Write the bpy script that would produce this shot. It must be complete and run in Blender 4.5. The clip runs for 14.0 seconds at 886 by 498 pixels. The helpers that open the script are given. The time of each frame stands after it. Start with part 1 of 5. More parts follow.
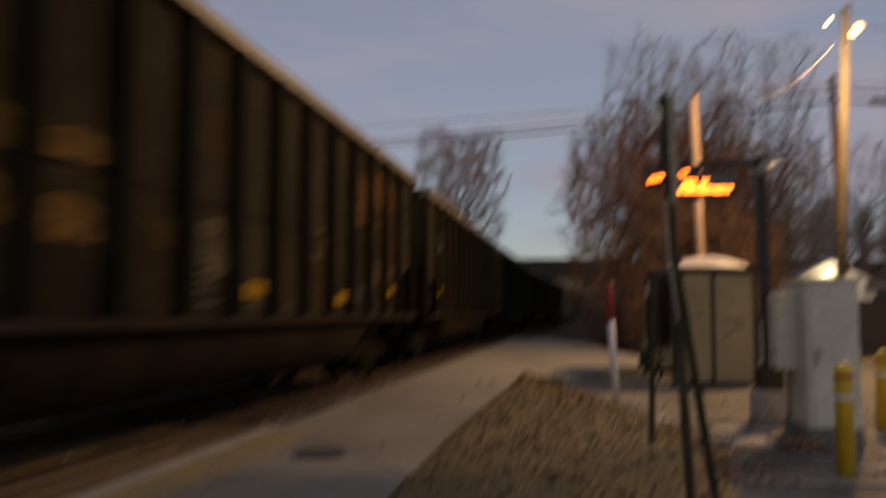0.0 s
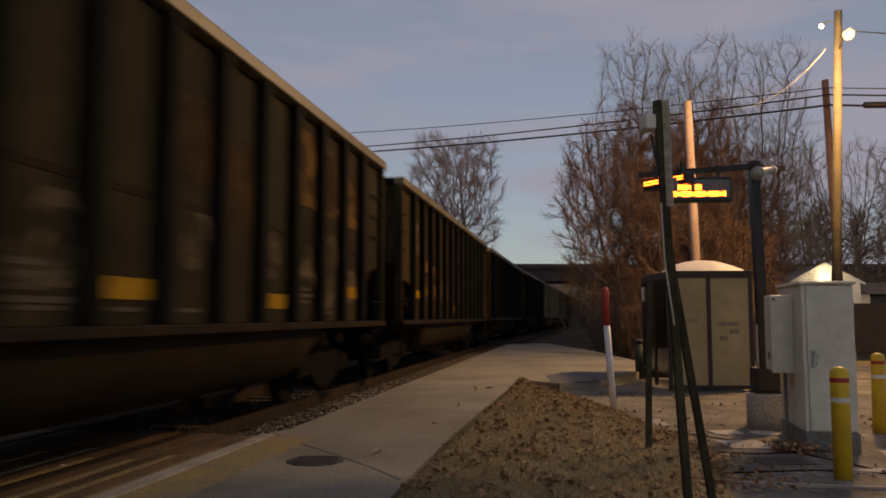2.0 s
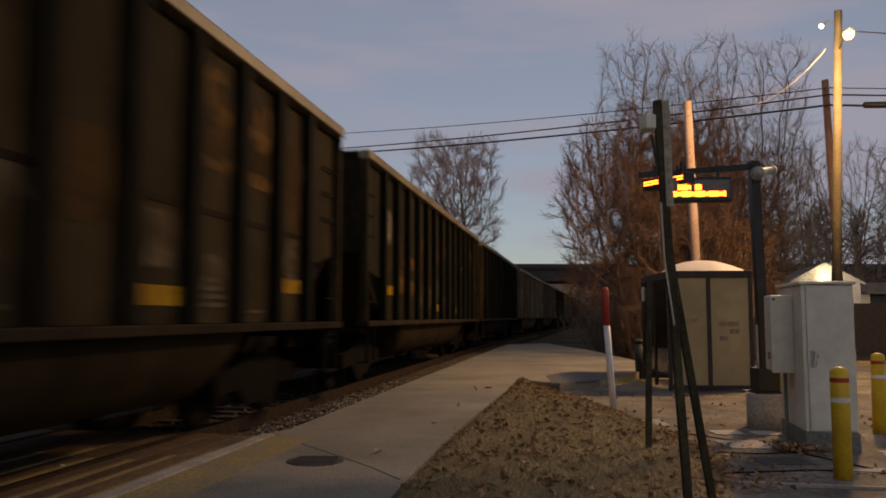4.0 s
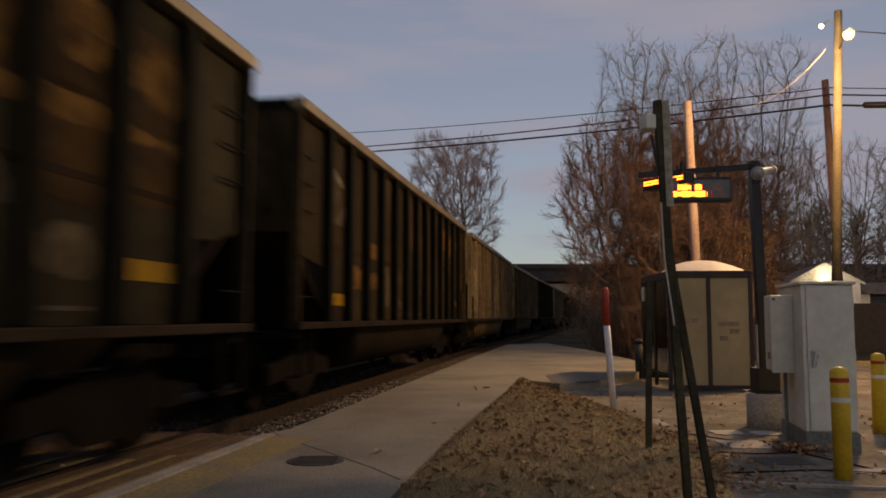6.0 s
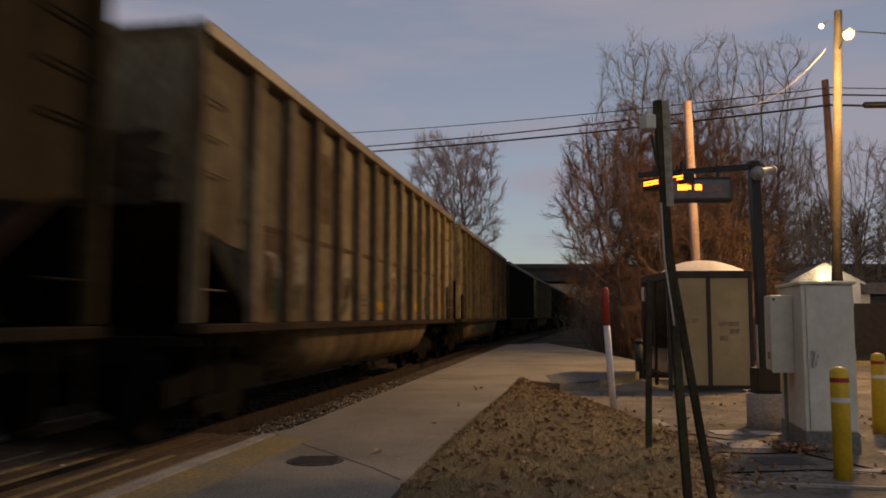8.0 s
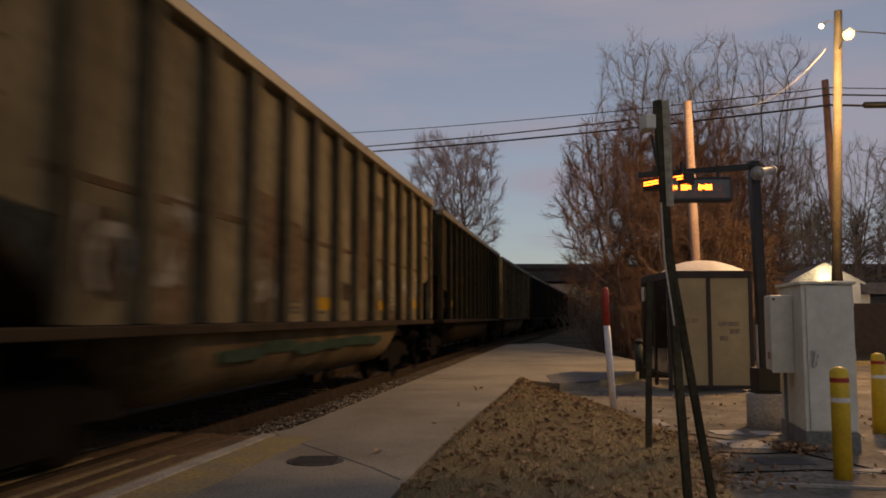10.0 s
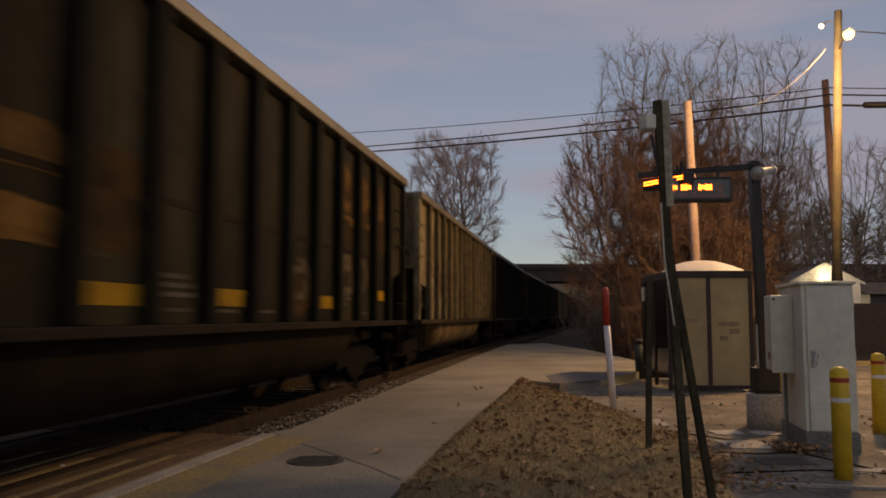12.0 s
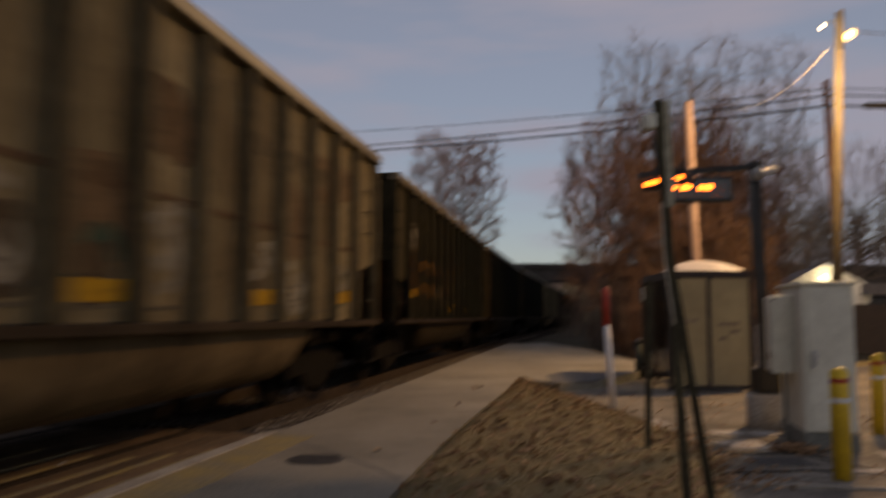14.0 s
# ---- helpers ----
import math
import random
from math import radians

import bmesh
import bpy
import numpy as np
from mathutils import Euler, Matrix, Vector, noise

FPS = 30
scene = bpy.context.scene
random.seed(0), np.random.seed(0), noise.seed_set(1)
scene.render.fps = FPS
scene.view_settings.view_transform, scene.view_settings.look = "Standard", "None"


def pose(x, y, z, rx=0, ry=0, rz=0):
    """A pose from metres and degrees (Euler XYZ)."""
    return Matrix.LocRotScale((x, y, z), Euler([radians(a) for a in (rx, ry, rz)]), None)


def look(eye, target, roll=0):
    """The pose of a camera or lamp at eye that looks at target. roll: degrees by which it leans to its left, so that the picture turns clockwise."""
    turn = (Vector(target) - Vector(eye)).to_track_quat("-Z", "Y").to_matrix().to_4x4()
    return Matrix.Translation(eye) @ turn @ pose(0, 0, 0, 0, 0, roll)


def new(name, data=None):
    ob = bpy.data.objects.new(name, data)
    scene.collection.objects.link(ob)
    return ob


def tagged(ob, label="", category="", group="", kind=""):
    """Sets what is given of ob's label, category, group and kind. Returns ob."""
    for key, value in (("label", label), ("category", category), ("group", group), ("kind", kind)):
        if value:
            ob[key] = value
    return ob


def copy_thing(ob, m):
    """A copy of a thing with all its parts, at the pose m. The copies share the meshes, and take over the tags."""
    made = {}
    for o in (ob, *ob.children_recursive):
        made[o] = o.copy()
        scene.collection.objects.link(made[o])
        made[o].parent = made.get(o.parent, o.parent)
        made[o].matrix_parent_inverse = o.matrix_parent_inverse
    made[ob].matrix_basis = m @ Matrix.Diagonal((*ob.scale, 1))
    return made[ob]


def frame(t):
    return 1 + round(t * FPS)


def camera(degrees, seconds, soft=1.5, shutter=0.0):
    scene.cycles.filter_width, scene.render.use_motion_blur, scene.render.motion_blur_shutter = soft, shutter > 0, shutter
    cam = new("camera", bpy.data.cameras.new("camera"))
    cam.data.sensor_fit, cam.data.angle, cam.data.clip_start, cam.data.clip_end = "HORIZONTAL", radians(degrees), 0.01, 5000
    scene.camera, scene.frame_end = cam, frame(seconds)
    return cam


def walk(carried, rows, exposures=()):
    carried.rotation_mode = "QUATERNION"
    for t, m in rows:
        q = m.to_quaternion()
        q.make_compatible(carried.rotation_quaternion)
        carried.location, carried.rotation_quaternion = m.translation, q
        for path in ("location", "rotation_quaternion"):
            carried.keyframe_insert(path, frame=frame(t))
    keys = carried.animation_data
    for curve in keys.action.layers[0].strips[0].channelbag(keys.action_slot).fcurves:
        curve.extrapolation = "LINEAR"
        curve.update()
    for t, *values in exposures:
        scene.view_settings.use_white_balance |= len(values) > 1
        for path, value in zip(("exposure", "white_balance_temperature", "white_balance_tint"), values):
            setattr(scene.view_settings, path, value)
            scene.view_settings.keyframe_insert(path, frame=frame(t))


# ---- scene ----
# ---- camera ----
cam = camera(58.7, 14.0, soft=1.8, shutter=1.0)
EYE = (0.0, 0.0, 1.25)
TILT = 94.92


def aim(t, right=0.0, up=0.0, roll=0.0):
    """The hand-held camera's pose: turned by small angles (degrees) from its rest."""
    return t, pose(EYE[0], EYE[1], EYE[2], TILT + up, 0, -right) @ pose(0, 0, 0, 0, 0, roll)


walk(cam, [
    aim(0.0, -0.30, -0.40, 0.35), aim(0.0667, 0.26, 0.62, 0.1), aim(0.1, 0.0, 0.12, 0.0), aim(0.1334, -0.12, -0.02, 0.1), aim(0.2, -0.05, 0.12, 0.0), aim(0.2667, -0.2, -0.1, 0.15),
    aim(0.3, -0.12, -0.02, 0.1), aim(0.3334, 0.0, 0.08, 0.0), aim(0.4, -0.05, 0.06, 0.1), aim(0.4667, -0.30, -0.12, 0.15),
    aim(0.5, -0.08, 0.06, 0.2), aim(0.5334, 0.14, 0.24, 0.2), aim(0.6, -0.04, 0.04, 0.1), aim(0.7, -0.05, 0.02, 0.1), aim(0.9, 0.0, 0.05), aim(0.9667, -0.08, 0.0), aim(1.0334, 0.08, 0.13), aim(1.1, 0.0, 0.05), aim(1.2, 0.0, 0.04), aim(1.6, 0.0, 0.03), aim(2.0), aim(7.0), aim(12.5),
    aim(12.9, -0.02, -0.02, 0.1), aim(12.9667, -0.17, -0.20, 0.1), aim(13.0334, 0.11, 0.10, 0.1), aim(13.1, -0.04, -0.07, 0.12), aim(13.2667, -0.12, -0.14, 0.1), aim(13.3334, 0.06, 0.06, 0.0), aim(13.4667, -0.29, -0.22, 0.1), aim(13.5334, 0.17, 0.14, 0.05), aim(13.6, -0.12, 0.08, 0.2), aim(13.6667, 0.02, -0.1, 0.1),
    aim(13.8, -0.05, -0.03, 0.15), aim(13.9, -0.12, 0.03, 0.2), aim(13.9667, -0.34, -0.26, 0.2),
    aim(14.0, -0.02, -0.06, 0.2)], exposures=[(0.0, 0.65, 7900, 14), (14.0, 0.65, 7900, 14)])

# ---- sky and lamps ----
world = bpy.data.worlds.new("dusk_sky")
scene.world = world
world.use_nodes = True
wn, wl = world.node_tree.nodes, world.node_tree.links
wn.clear()
w_out = wn.new("ShaderNodeOutputWorld")
w_bg = wn.new("ShaderNodeBackground")
w_sky = wn.new("ShaderNodeTexSky")
w_sky.sky_type, w_sky.sun_disc = "NISHITA", False
w_sky.sun_elevation, w_sky.sun_rotation = radians(12.0), radians(190)
w_sky.air_density, w_sky.dust_density, w_sky.ozone_density = 1.0, 0.6, 3.0
w_co = wn.new("ShaderNodeTexCoord")
w_map = wn.new("ShaderNodeMapping")
w_map.inputs["Scale"].default_value = (1.6, 1.6, 9.0)
w_map.inputs["Location"].default_value = (0.35, 0.2, 0.6)
w_noise = wn.new("ShaderNodeTexNoise")
w_noise.inputs["Scale"].default_value, w_noise.inputs["Detail"].default_value, w_noise.inputs["Roughness"].default_value = 1.6, 6.0, 0.5
w_ramp = wn.new("ShaderNodeValToRGB")
w_ramp.color_ramp.elements[0].position, w_ramp.color_ramp.elements[1].position = 0.45, 0.62
w_ramp.color_ramp.elements[0].color, w_ramp.color_ramp.elements[1].color = (0.52, 0.52, 0.52, 1), (0.95, 0.95, 0.95, 1)
w_mix = wn.new("ShaderNodeMix")
w_mix.data_type = "RGBA"
w_mix.inputs[7].default_value = (3.08, 3.28, 4.5, 1)
wl.new(w_co.outputs["Generated"], w_map.inputs["Vector"])
wl.new(w_map.outputs["Vector"], w_noise.inputs["Vector"])
wl.new(w_noise.outputs["Fac"], w_ramp.inputs["Fac"])
wl.new(w_ramp.outputs["Color"], w_mix.inputs[0])
wl.new(w_sky.outputs["Color"], w_mix.inputs[6])
wl.new(w_mix.outputs[2], w_bg.inputs["Color"])
wl.new(w_bg.outputs["Background"], w_out.inputs["Surface"])
w_bg.inputs["Strength"].default_value = 0.062


def lamp(name, at, watts, colour, radius=0.12):
    data = bpy.data.lights.new(name, "POINT")
    data.energy, data.color, data.shadow_soft_size = watts, colour, radius
    ob = new(name, data)
    ob.location = at
    return ob


lamp("street_light", (9.28, 17.3, 7.5), 1900, (1.0, 0.61, 0.27), 0.3)
lamp("flood_light", (8.9, 18.3, 8.05), 420, (1.0, 0.75, 0.45), 0.2)

lamp("gable_light", (17.72, 36.55, 3.1), 24, (1.0, 0.88, 0.55), 0.08)


# ---- materials ----
def material(name, base, second=None, rough=0.8, metal=0.0, grain=40.0, stain=1.5, bump=0.3, amount=0.6, vary=0.0, glow=None, power=0.0, third=None, spec=0.4, drawn=1.0):
    """A surface with two scales of colour variation and a fine relief; vary: brightness from piece to piece; drawn: below 1, streaks run down it."""
    m = bpy.data.materials.new(name)
    m.use_nodes = True
    nt = m.node_tree
    b = nt.nodes["Principled BSDF"]
    b.inputs["Roughness"].default_value, b.inputs["Metallic"].default_value = rough, metal
    b.inputs["Specular IOR Level"].default_value = spec
    second = second or tuple(c * 0.6 for c in base)
    co = nt.nodes.new("ShaderNodeTexCoord")
    geo = nt.nodes.new("ShaderNodeNewGeometry")
    n1, n2 = nt.nodes.new("ShaderNodeTexNoise"), nt.nodes.new("ShaderNodeTexNoise")
    info = nt.nodes.new("ShaderNodeObjectInfo")
    shift = nt.nodes.new("ShaderNodeVectorMath")
    shift.operation = "MULTIPLY_ADD"
    nt.links.new(info.outputs["Random"], shift.inputs[0])
    shift.inputs[1].default_value = (37.0, 21.0, 11.0)
    pull = nt.nodes.new("ShaderNodeVectorMath")
    pull.operation = "MULTIPLY"
    pull.inputs[1].default_value = (1.0, 1.0, drawn)
    nt.links.new(co.outputs["Object"], pull.inputs[0])
    nt.links.new(pull.outputs[0], shift.inputs[2])
    n1.inputs["Scale"].default_value, n1.inputs["Detail"].default_value, n1.inputs["Roughness"].default_value = stain, 5.0, 0.6
    n2.inputs["Scale"].default_value, n2.inputs["Detail"].default_value, n2.inputs["Roughness"].default_value = grain, 4.0, 0.65
    for n in (n1, n2):
        nt.links.new(shift.outputs[0], n.inputs["Vector"])
    r1 = nt.nodes.new("ShaderNodeValToRGB")
    r1.color_ramp.elements[0].position, r1.color_ramp.elements[1].position = 0.36, 0.66
    r1.color_ramp.elements[0].color, r1.color_ramp.elements[1].color = (*second, 1), (*base, 1)
    if third:
        e = r1.color_ramp.elements.new(0.5)
        e.color = (*third, 1)
    nt.links.new(n1.outputs["Fac"], r1.inputs["Fac"])
    mul = nt.nodes.new("ShaderNodeMapRange")
    mul.inputs["From Min"].default_value, mul.inputs["From Max"].default_value = 0.3, 0.7
    mul.inputs["To Min"].default_value, mul.inputs["To Max"].default_value = 1 - amount * 0.6, 1 + amount * 0.6
    nt.links.new(n2.outputs["Fac"], mul.inputs["Value"])
    val = nt.nodes.new("ShaderNodeMapRange")
    val.inputs["To Min"].default_value, val.inputs["To Max"].default_value = 1 - vary, 1 + vary
    nt.links.new(info.outputs["Random"], val.inputs["Value"])
    both = nt.nodes.new("ShaderNodeMath")
    both.operation = "MULTIPLY"
    nt.links.new(mul.outputs[0], both.inputs[0])
    nt.links.new(val.outputs[0], both.inputs[1])
    tint = nt.nodes.new("ShaderNodeVectorMath")
    tint.operation = "SCALE"
    nt.links.new(r1.outputs["Color"], tint.inputs[0])
    nt.links.new(both.outputs[0], tint.inputs["Scale"])
    nt.links.new(tint.outputs[0], b.inputs["Base Color"])
    if bump:
        bp = nt.nodes.new("ShaderNodeBump")
        bp.inputs["Strength"].default_value, bp.inputs["Distance"].default_value = bump, 0.01
        nt.links.new(n2.outputs["Fac"], bp.inputs["Height"])
        nt.links.new(bp.outputs["Normal"], b.inputs["Normal"])
    if glow:
        b.inputs["Emission Color"].default_value, b.inputs["Emission Strength"].default_value = (*glow, 1), power
    return m


M_ASPHALT = material("worn_asphalt", (0.275, 0.25, 0.196), (0.175, 0.158, 0.122), 0.85, grain=45, stain=0.7, amount=0.7)
M_CONCRETE = material("old_concrete", (0.44, 0.41, 0.36), (0.26, 0.24, 0.21), 0.85, grain=30, stain=1.2)
M_KERB = material("pale_kerb", (0.40, 0.37, 0.31), (0.26, 0.235, 0.195), 0.8, grain=50, stain=3)
M_YELLOW_FADED = material("faded_yellow_paint", (0.31, 0.235, 0.085), (0.22, 0.19, 0.125), 0.8, grain=25, stain=2.5)
M_LOT = material("dark_dirty_pavement", (0.21, 0.185, 0.145), (0.075, 0.064, 0.05), 0.85, grain=14, stain=1.3, amount=0.9)
M_SOIL = material("dead_grass_soil", (0.27, 0.205, 0.10), (0.155, 0.115, 0.055), 0.95, grain=30, stain=1.4, bump=0.8)
M_GROUND = material("leafy_dark_ground", (0.08, 0.067, 0.047), (0.04, 0.034, 0.023), 0.95, grain=8, stain=0.15, bump=0.8, spec=0.03)
M_BLADE = material("dormant_grass", (0.35, 0.265, 0.12), (0.21, 0.155, 0.07), 0.9, grain=5, stain=2, bump=0)
M_LEAF = material("fallen_leaf", (0.36, 0.215, 0.11), (0.19, 0.105, 0.052), 0.8, grain=6, stain=6, bump=0)
M_BALLAST = material("ballast_stone", (0.20, 0.17, 0.13), (0.08, 0.065, 0.05), 0.9, grain=12, stain=4)
M_BANK = material("dark_added_bank", (0.05, 0.04, 0.03), (0.025, 0.02, 0.015), 0.95, grain=8, stain=0.6, bump=0.8, spec=0.02)
# bed darkened beyond its grime to carry the shade under the cars
M_BED = material("grimy_shaded_track_bed", (0.045, 0.035, 0.025), (0.022, 0.017, 0.012), 0.95, grain=14, stain=3, bump=0.8, spec=0.02)
M_TIE = material("creosoted_timber", (0.09, 0.065, 0.045), (0.05, 0.035, 0.025), 0.85, grain=20, stain=3)
M_PLANK = material("crossing_timber", (0.17, 0.11, 0.06), (0.09, 0.06, 0.035), 0.8, grain=18, stain=2, vary=0.2)
# rails kept dark and dull, with the shade below the cars in their colour
M_RAIL = material("worn_shaded_rail_steel", (0.05, 0.036, 0.026), (0.03, 0.022, 0.016), 0.85, 0.0, spec=0.06, grain=30, stain=6, bump=0.1)
M_BLACK = material("black_painted_steel", (0.022, 0.020, 0.018), (0.012, 0.011, 0.010), 0.5, 0.0, grain=60, stain=4, bump=0.1)
# grimy gear taken near black, so the undercar shade sits in its colour
M_GEAR = material("grimy_shaded_gear", (0.010, 0.008, 0.006), (0.005, 0.004, 0.003), 0.9, 0.0, spec=0.08, grain=20, stain=3)
M_GREYBOX = material("light_grey_enamel", (0.66, 0.655, 0.55), (0.53, 0.52, 0.43), 0.45, grain=12, stain=2.5, amount=0.12, bump=0.05)
M_WHITE = material("white_plastic", (0.72, 0.72, 0.72), (0.6, 0.6, 0.6), 0.5, grain=20, stain=5, amount=0.15, bump=0.05)
M_RED = material("red_plastic", (0.42, 0.045, 0.03), (0.3, 0.03, 0.02), 0.5, grain=20, stain=6, amount=0.2, bump=0.05)
M_YELLOW = material("yellow_bollard_paint", (0.70, 0.47, 0.03), (0.52, 0.34, 0.03), 0.5, grain=25, stain=4, amount=0.2, bump=0.08)
M_PLINTH = material("grey_green_plinth", (0.21, 0.215, 0.19), (0.14, 0.145, 0.125), 0.8, grain=30, stain=3)
M_TAN = material("tan_plywood", (0.42, 0.32, 0.16), (0.32, 0.24, 0.122), 0.75, grain=5, stain=0.9, amount=0.12, bump=0.08)
M_BROWN = material("dark_brown_frame", (0.045, 0.028, 0.02), (0.025, 0.017, 0.012), 0.6, grain=30, stain=4)
M_DOME = material("translucent_dome", (0.62, 0.56, 0.50), (0.5, 0.45, 0.40), 0.5, grain=15, stain=2, amount=0.15)
M_POST = material("weathered_dark_post", (0.072, 0.064, 0.038), (0.036, 0.032, 0.02), 0.9, spec=0.15, grain=25, stain=3)
# weathered board's tone lifted and warmed to include the light falling on it
M_BOARD = material("warm_lit_weathered_board", (0.36, 0.33, 0.24), (0.23, 0.21, 0.15), 0.85, grain=25, stain=3)
M_POLE = material("pale_pine_pole", (0.085, 0.07, 0.043), (0.05, 0.041, 0.025), 0.8, grain=22, stain=1.2)
# pink tint puts the warm lamplight on this pole into its wood colour
M_PINK = material("lamplit_pole_wood", (0.35, 0.25, 0.205), (0.25, 0.17, 0.14), 0.8, grain=22, stain=1.2)
M_REDPOLE = material("red_brown_pole_wood", (0.19, 0.10, 0.07), (0.11, 0.06, 0.045), 0.85, grain=22, stain=1.5)
M_WIRE = material("black_cable", (0.02, 0.02, 0.022), (0.015, 0.015, 0.016), 0.6, bump=0)
M_CABLE = material("pale_cable", (0.55, 0.48, 0.38), (0.45, 0.4, 0.32), 0.6, bump=0)
M_STEEL = material("galvanised_steel", (0.45, 0.45, 0.44), (0.33, 0.33, 0.33), 0.45, 0.7, grain=20, stain=5, amount=0.15, bump=0.05)
M_HORN = material("pale_grey_horn", (0.42, 0.41, 0.38), (0.3, 0.29, 0.27), 0.6, grain=20, stain=4, amount=0.2, bump=0.05)
M_BRIDGE = material("dark_bridge_girder", (0.07, 0.06, 0.055), (0.04, 0.035, 0.03), 0.8, grain=3, stain=0.3)
M_PIER = material("bridge_concrete", (0.25, 0.22, 0.20), (0.17, 0.15, 0.13), 0.9, grain=4, stain=0.4)
M_SIDING = material("white_siding", (0.78, 0.78, 0.76), (0.55, 0.55, 0.53), 0.7, grain=12, stain=1, amount=0.15)
M_ROOF = material("grey_shingle", (0.16, 0.15, 0.15), (0.10, 0.095, 0.095), 0.85, grain=20, stain=2)
M_DARKGLASS = material("dark_window_glass", (0.03, 0.032, 0.036), (0.02, 0.02, 0.025), 0.08, spec=0.7, bump=0)
M_BARK = material("grey_brown_bark", (0.22, 0.165, 0.13), (0.09, 0.068, 0.053), 0.9, grain=25, stain=2)
M_TWIG = material("bare_twigs", (0.25, 0.185, 0.13), (0.15, 0.11, 0.078), 0.9, grain=5, stain=1, bump=0)
M_REDTWIG = material("reddish_twigs", (0.15, 0.086, 0.06), (0.08, 0.046, 0.032), 0.9, grain=5, stain=1, bump=0)
M_PALETWIG = material("pale_twigs", (0.52, 0.345, 0.285), (0.35, 0.225, 0.18), 0.9, grain=5, stain=1, bump=0)
M_DEADLEAF = material("clinging_dead_leaves", (0.24, 0.13, 0.06), (0.12, 0.065, 0.035), 0.85, grain=5, stain=1, bump=0)
M_PANE = material("clear_shelter_pane", (0.8, 0.82, 0.8), (0.75, 0.77, 0.75), 0.05, bump=0)
M_PANE.node_tree.nodes["Principled BSDF"].inputs["Transmission Weight"].default_value = 1.0
M_PANE.node_tree.nodes["Principled BSDF"].inputs["IOR"].default_value = 1.1
M_SHADOW_TAR = material("dark_shadow_and_tar", (0.10, 0.10, 0.105), (0.065, 0.065, 0.07), 0.85, grain=50, stain=1.5)
M_DARKBIN = material("dark_green_bin", (0.03, 0.045, 0.04), (0.02, 0.03, 0.027), 0.6)
M_AMBER = material("amber_led", (0.9, 0.35, 0.03), (0.9, 0.35, 0.03), 0.5, bump=0, glow=(1.0, 0.15, 0.018), power=7.0)
M_SODIUM = material("sodium_lens", (0.05, 0.03, 0.012), (0.04, 0.025, 0.01), 0.4, bump=0, glow=(1.0, 0.55, 0.15), power=3.4)
M_PORCH = material("porch_lamp_lens", (1, 0.85, 0.6), (1, 0.85, 0.6), 0.4, bump=0, glow=(1.0, 0.85, 0.5), power=6.0)
M_SMUDGE = material("brown_smudge", (0.30, 0.22, 0.13), (0.22, 0.16, 0.095), 0.75, grain=14, stain=4)
M_IRON = material("worn_iron", (0.075, 0.07, 0.065), (0.045, 0.042, 0.04), 0.7, 0.3, grain=40, stain=6)
M_LEAFDARK = material("dark_dry_leaf", (0.07, 0.045, 0.03), (0.04, 0.025, 0.018), 0.8, grain=20, stain=9)
M_LEDLAMP = material("led_lens", (0.05, 0.045, 0.04), (0.04, 0.035, 0.03), 0.4, bump=0, glow=(1.0, 0.85, 0.6), power=4.0)


# ---- building helpers ----
def mesh_of(bm, mat, smooth=False):
    me = bpy.data.meshes.new("mesh")
    if smooth:
        for f in bm.faces:
            f.smooth = True
    bm.to_mesh(me)
    bm.free()
    me.materials.append(mat)
    return me


def part(name, bm, mat, parent=None, label="", at=None, smooth=False):
    """Links a bmesh, or a mesh already made, as one object under a thing."""
    me = bm if isinstance(bm, bpy.types.Mesh) else mesh_of(bm, mat, smooth)
    ob = new(name, me)
    if parent is not None:
        ob.parent = parent
    if at is not None:
        ob.matrix_basis = at
    if label:
        ob["label"] = label
    return ob


def thing(name, label, category, at=None, group="", kind=""):
    ob = new(name)
    ob.empty_display_size = 0.2
    if at is not None:
        ob.matrix_basis = at
    return tagged(ob, label, category, group, kind)


def box(x0, x1, y0, y1, z0, z1, bevel=0.0, bm=None):
    bm = bm or bmesh.new()
    vs = [bm.verts.new(p) for p in ((x0, y0, z0), (x1, y0, z0), (x1, y1, z0), (x0, y1, z0), (x0, y0, z1), (x1, y0, z1), (x1, y1, z1), (x0, y1, z1))]
    fs = [bm.faces.new([vs[i] for i in q]) for q in ((3, 2, 1, 0), (4, 5, 6, 7), (0, 1, 5, 4), (1, 2, 6, 5), (2, 3, 7, 6), (3, 0, 4, 7))]
    if bevel:
        edges = list({e for f in fs for e in f.edges})
        bmesh.ops.bevel(bm, geom=edges, offset=bevel, segments=2, affect="EDGES", profile=0.5)
    return bm


def prism(outline, z0, z1, bm=None):
    """A slab over a plan outline (counter-clockwise)."""
    bm = bm or bmesh.new()
    low = [bm.verts.new((x, y, z0)) for x, y in outline]
    top = [bm.verts.new((x, y, z1)) for x, y in outline]
    bm.faces.new(top)
    bm.faces.new(low[::-1])
    for i in range(len(outline)):
        j = (i + 1) % len(outline)
        bm.faces.new((low[i], low[j], top[j], top[i]))
    return bm


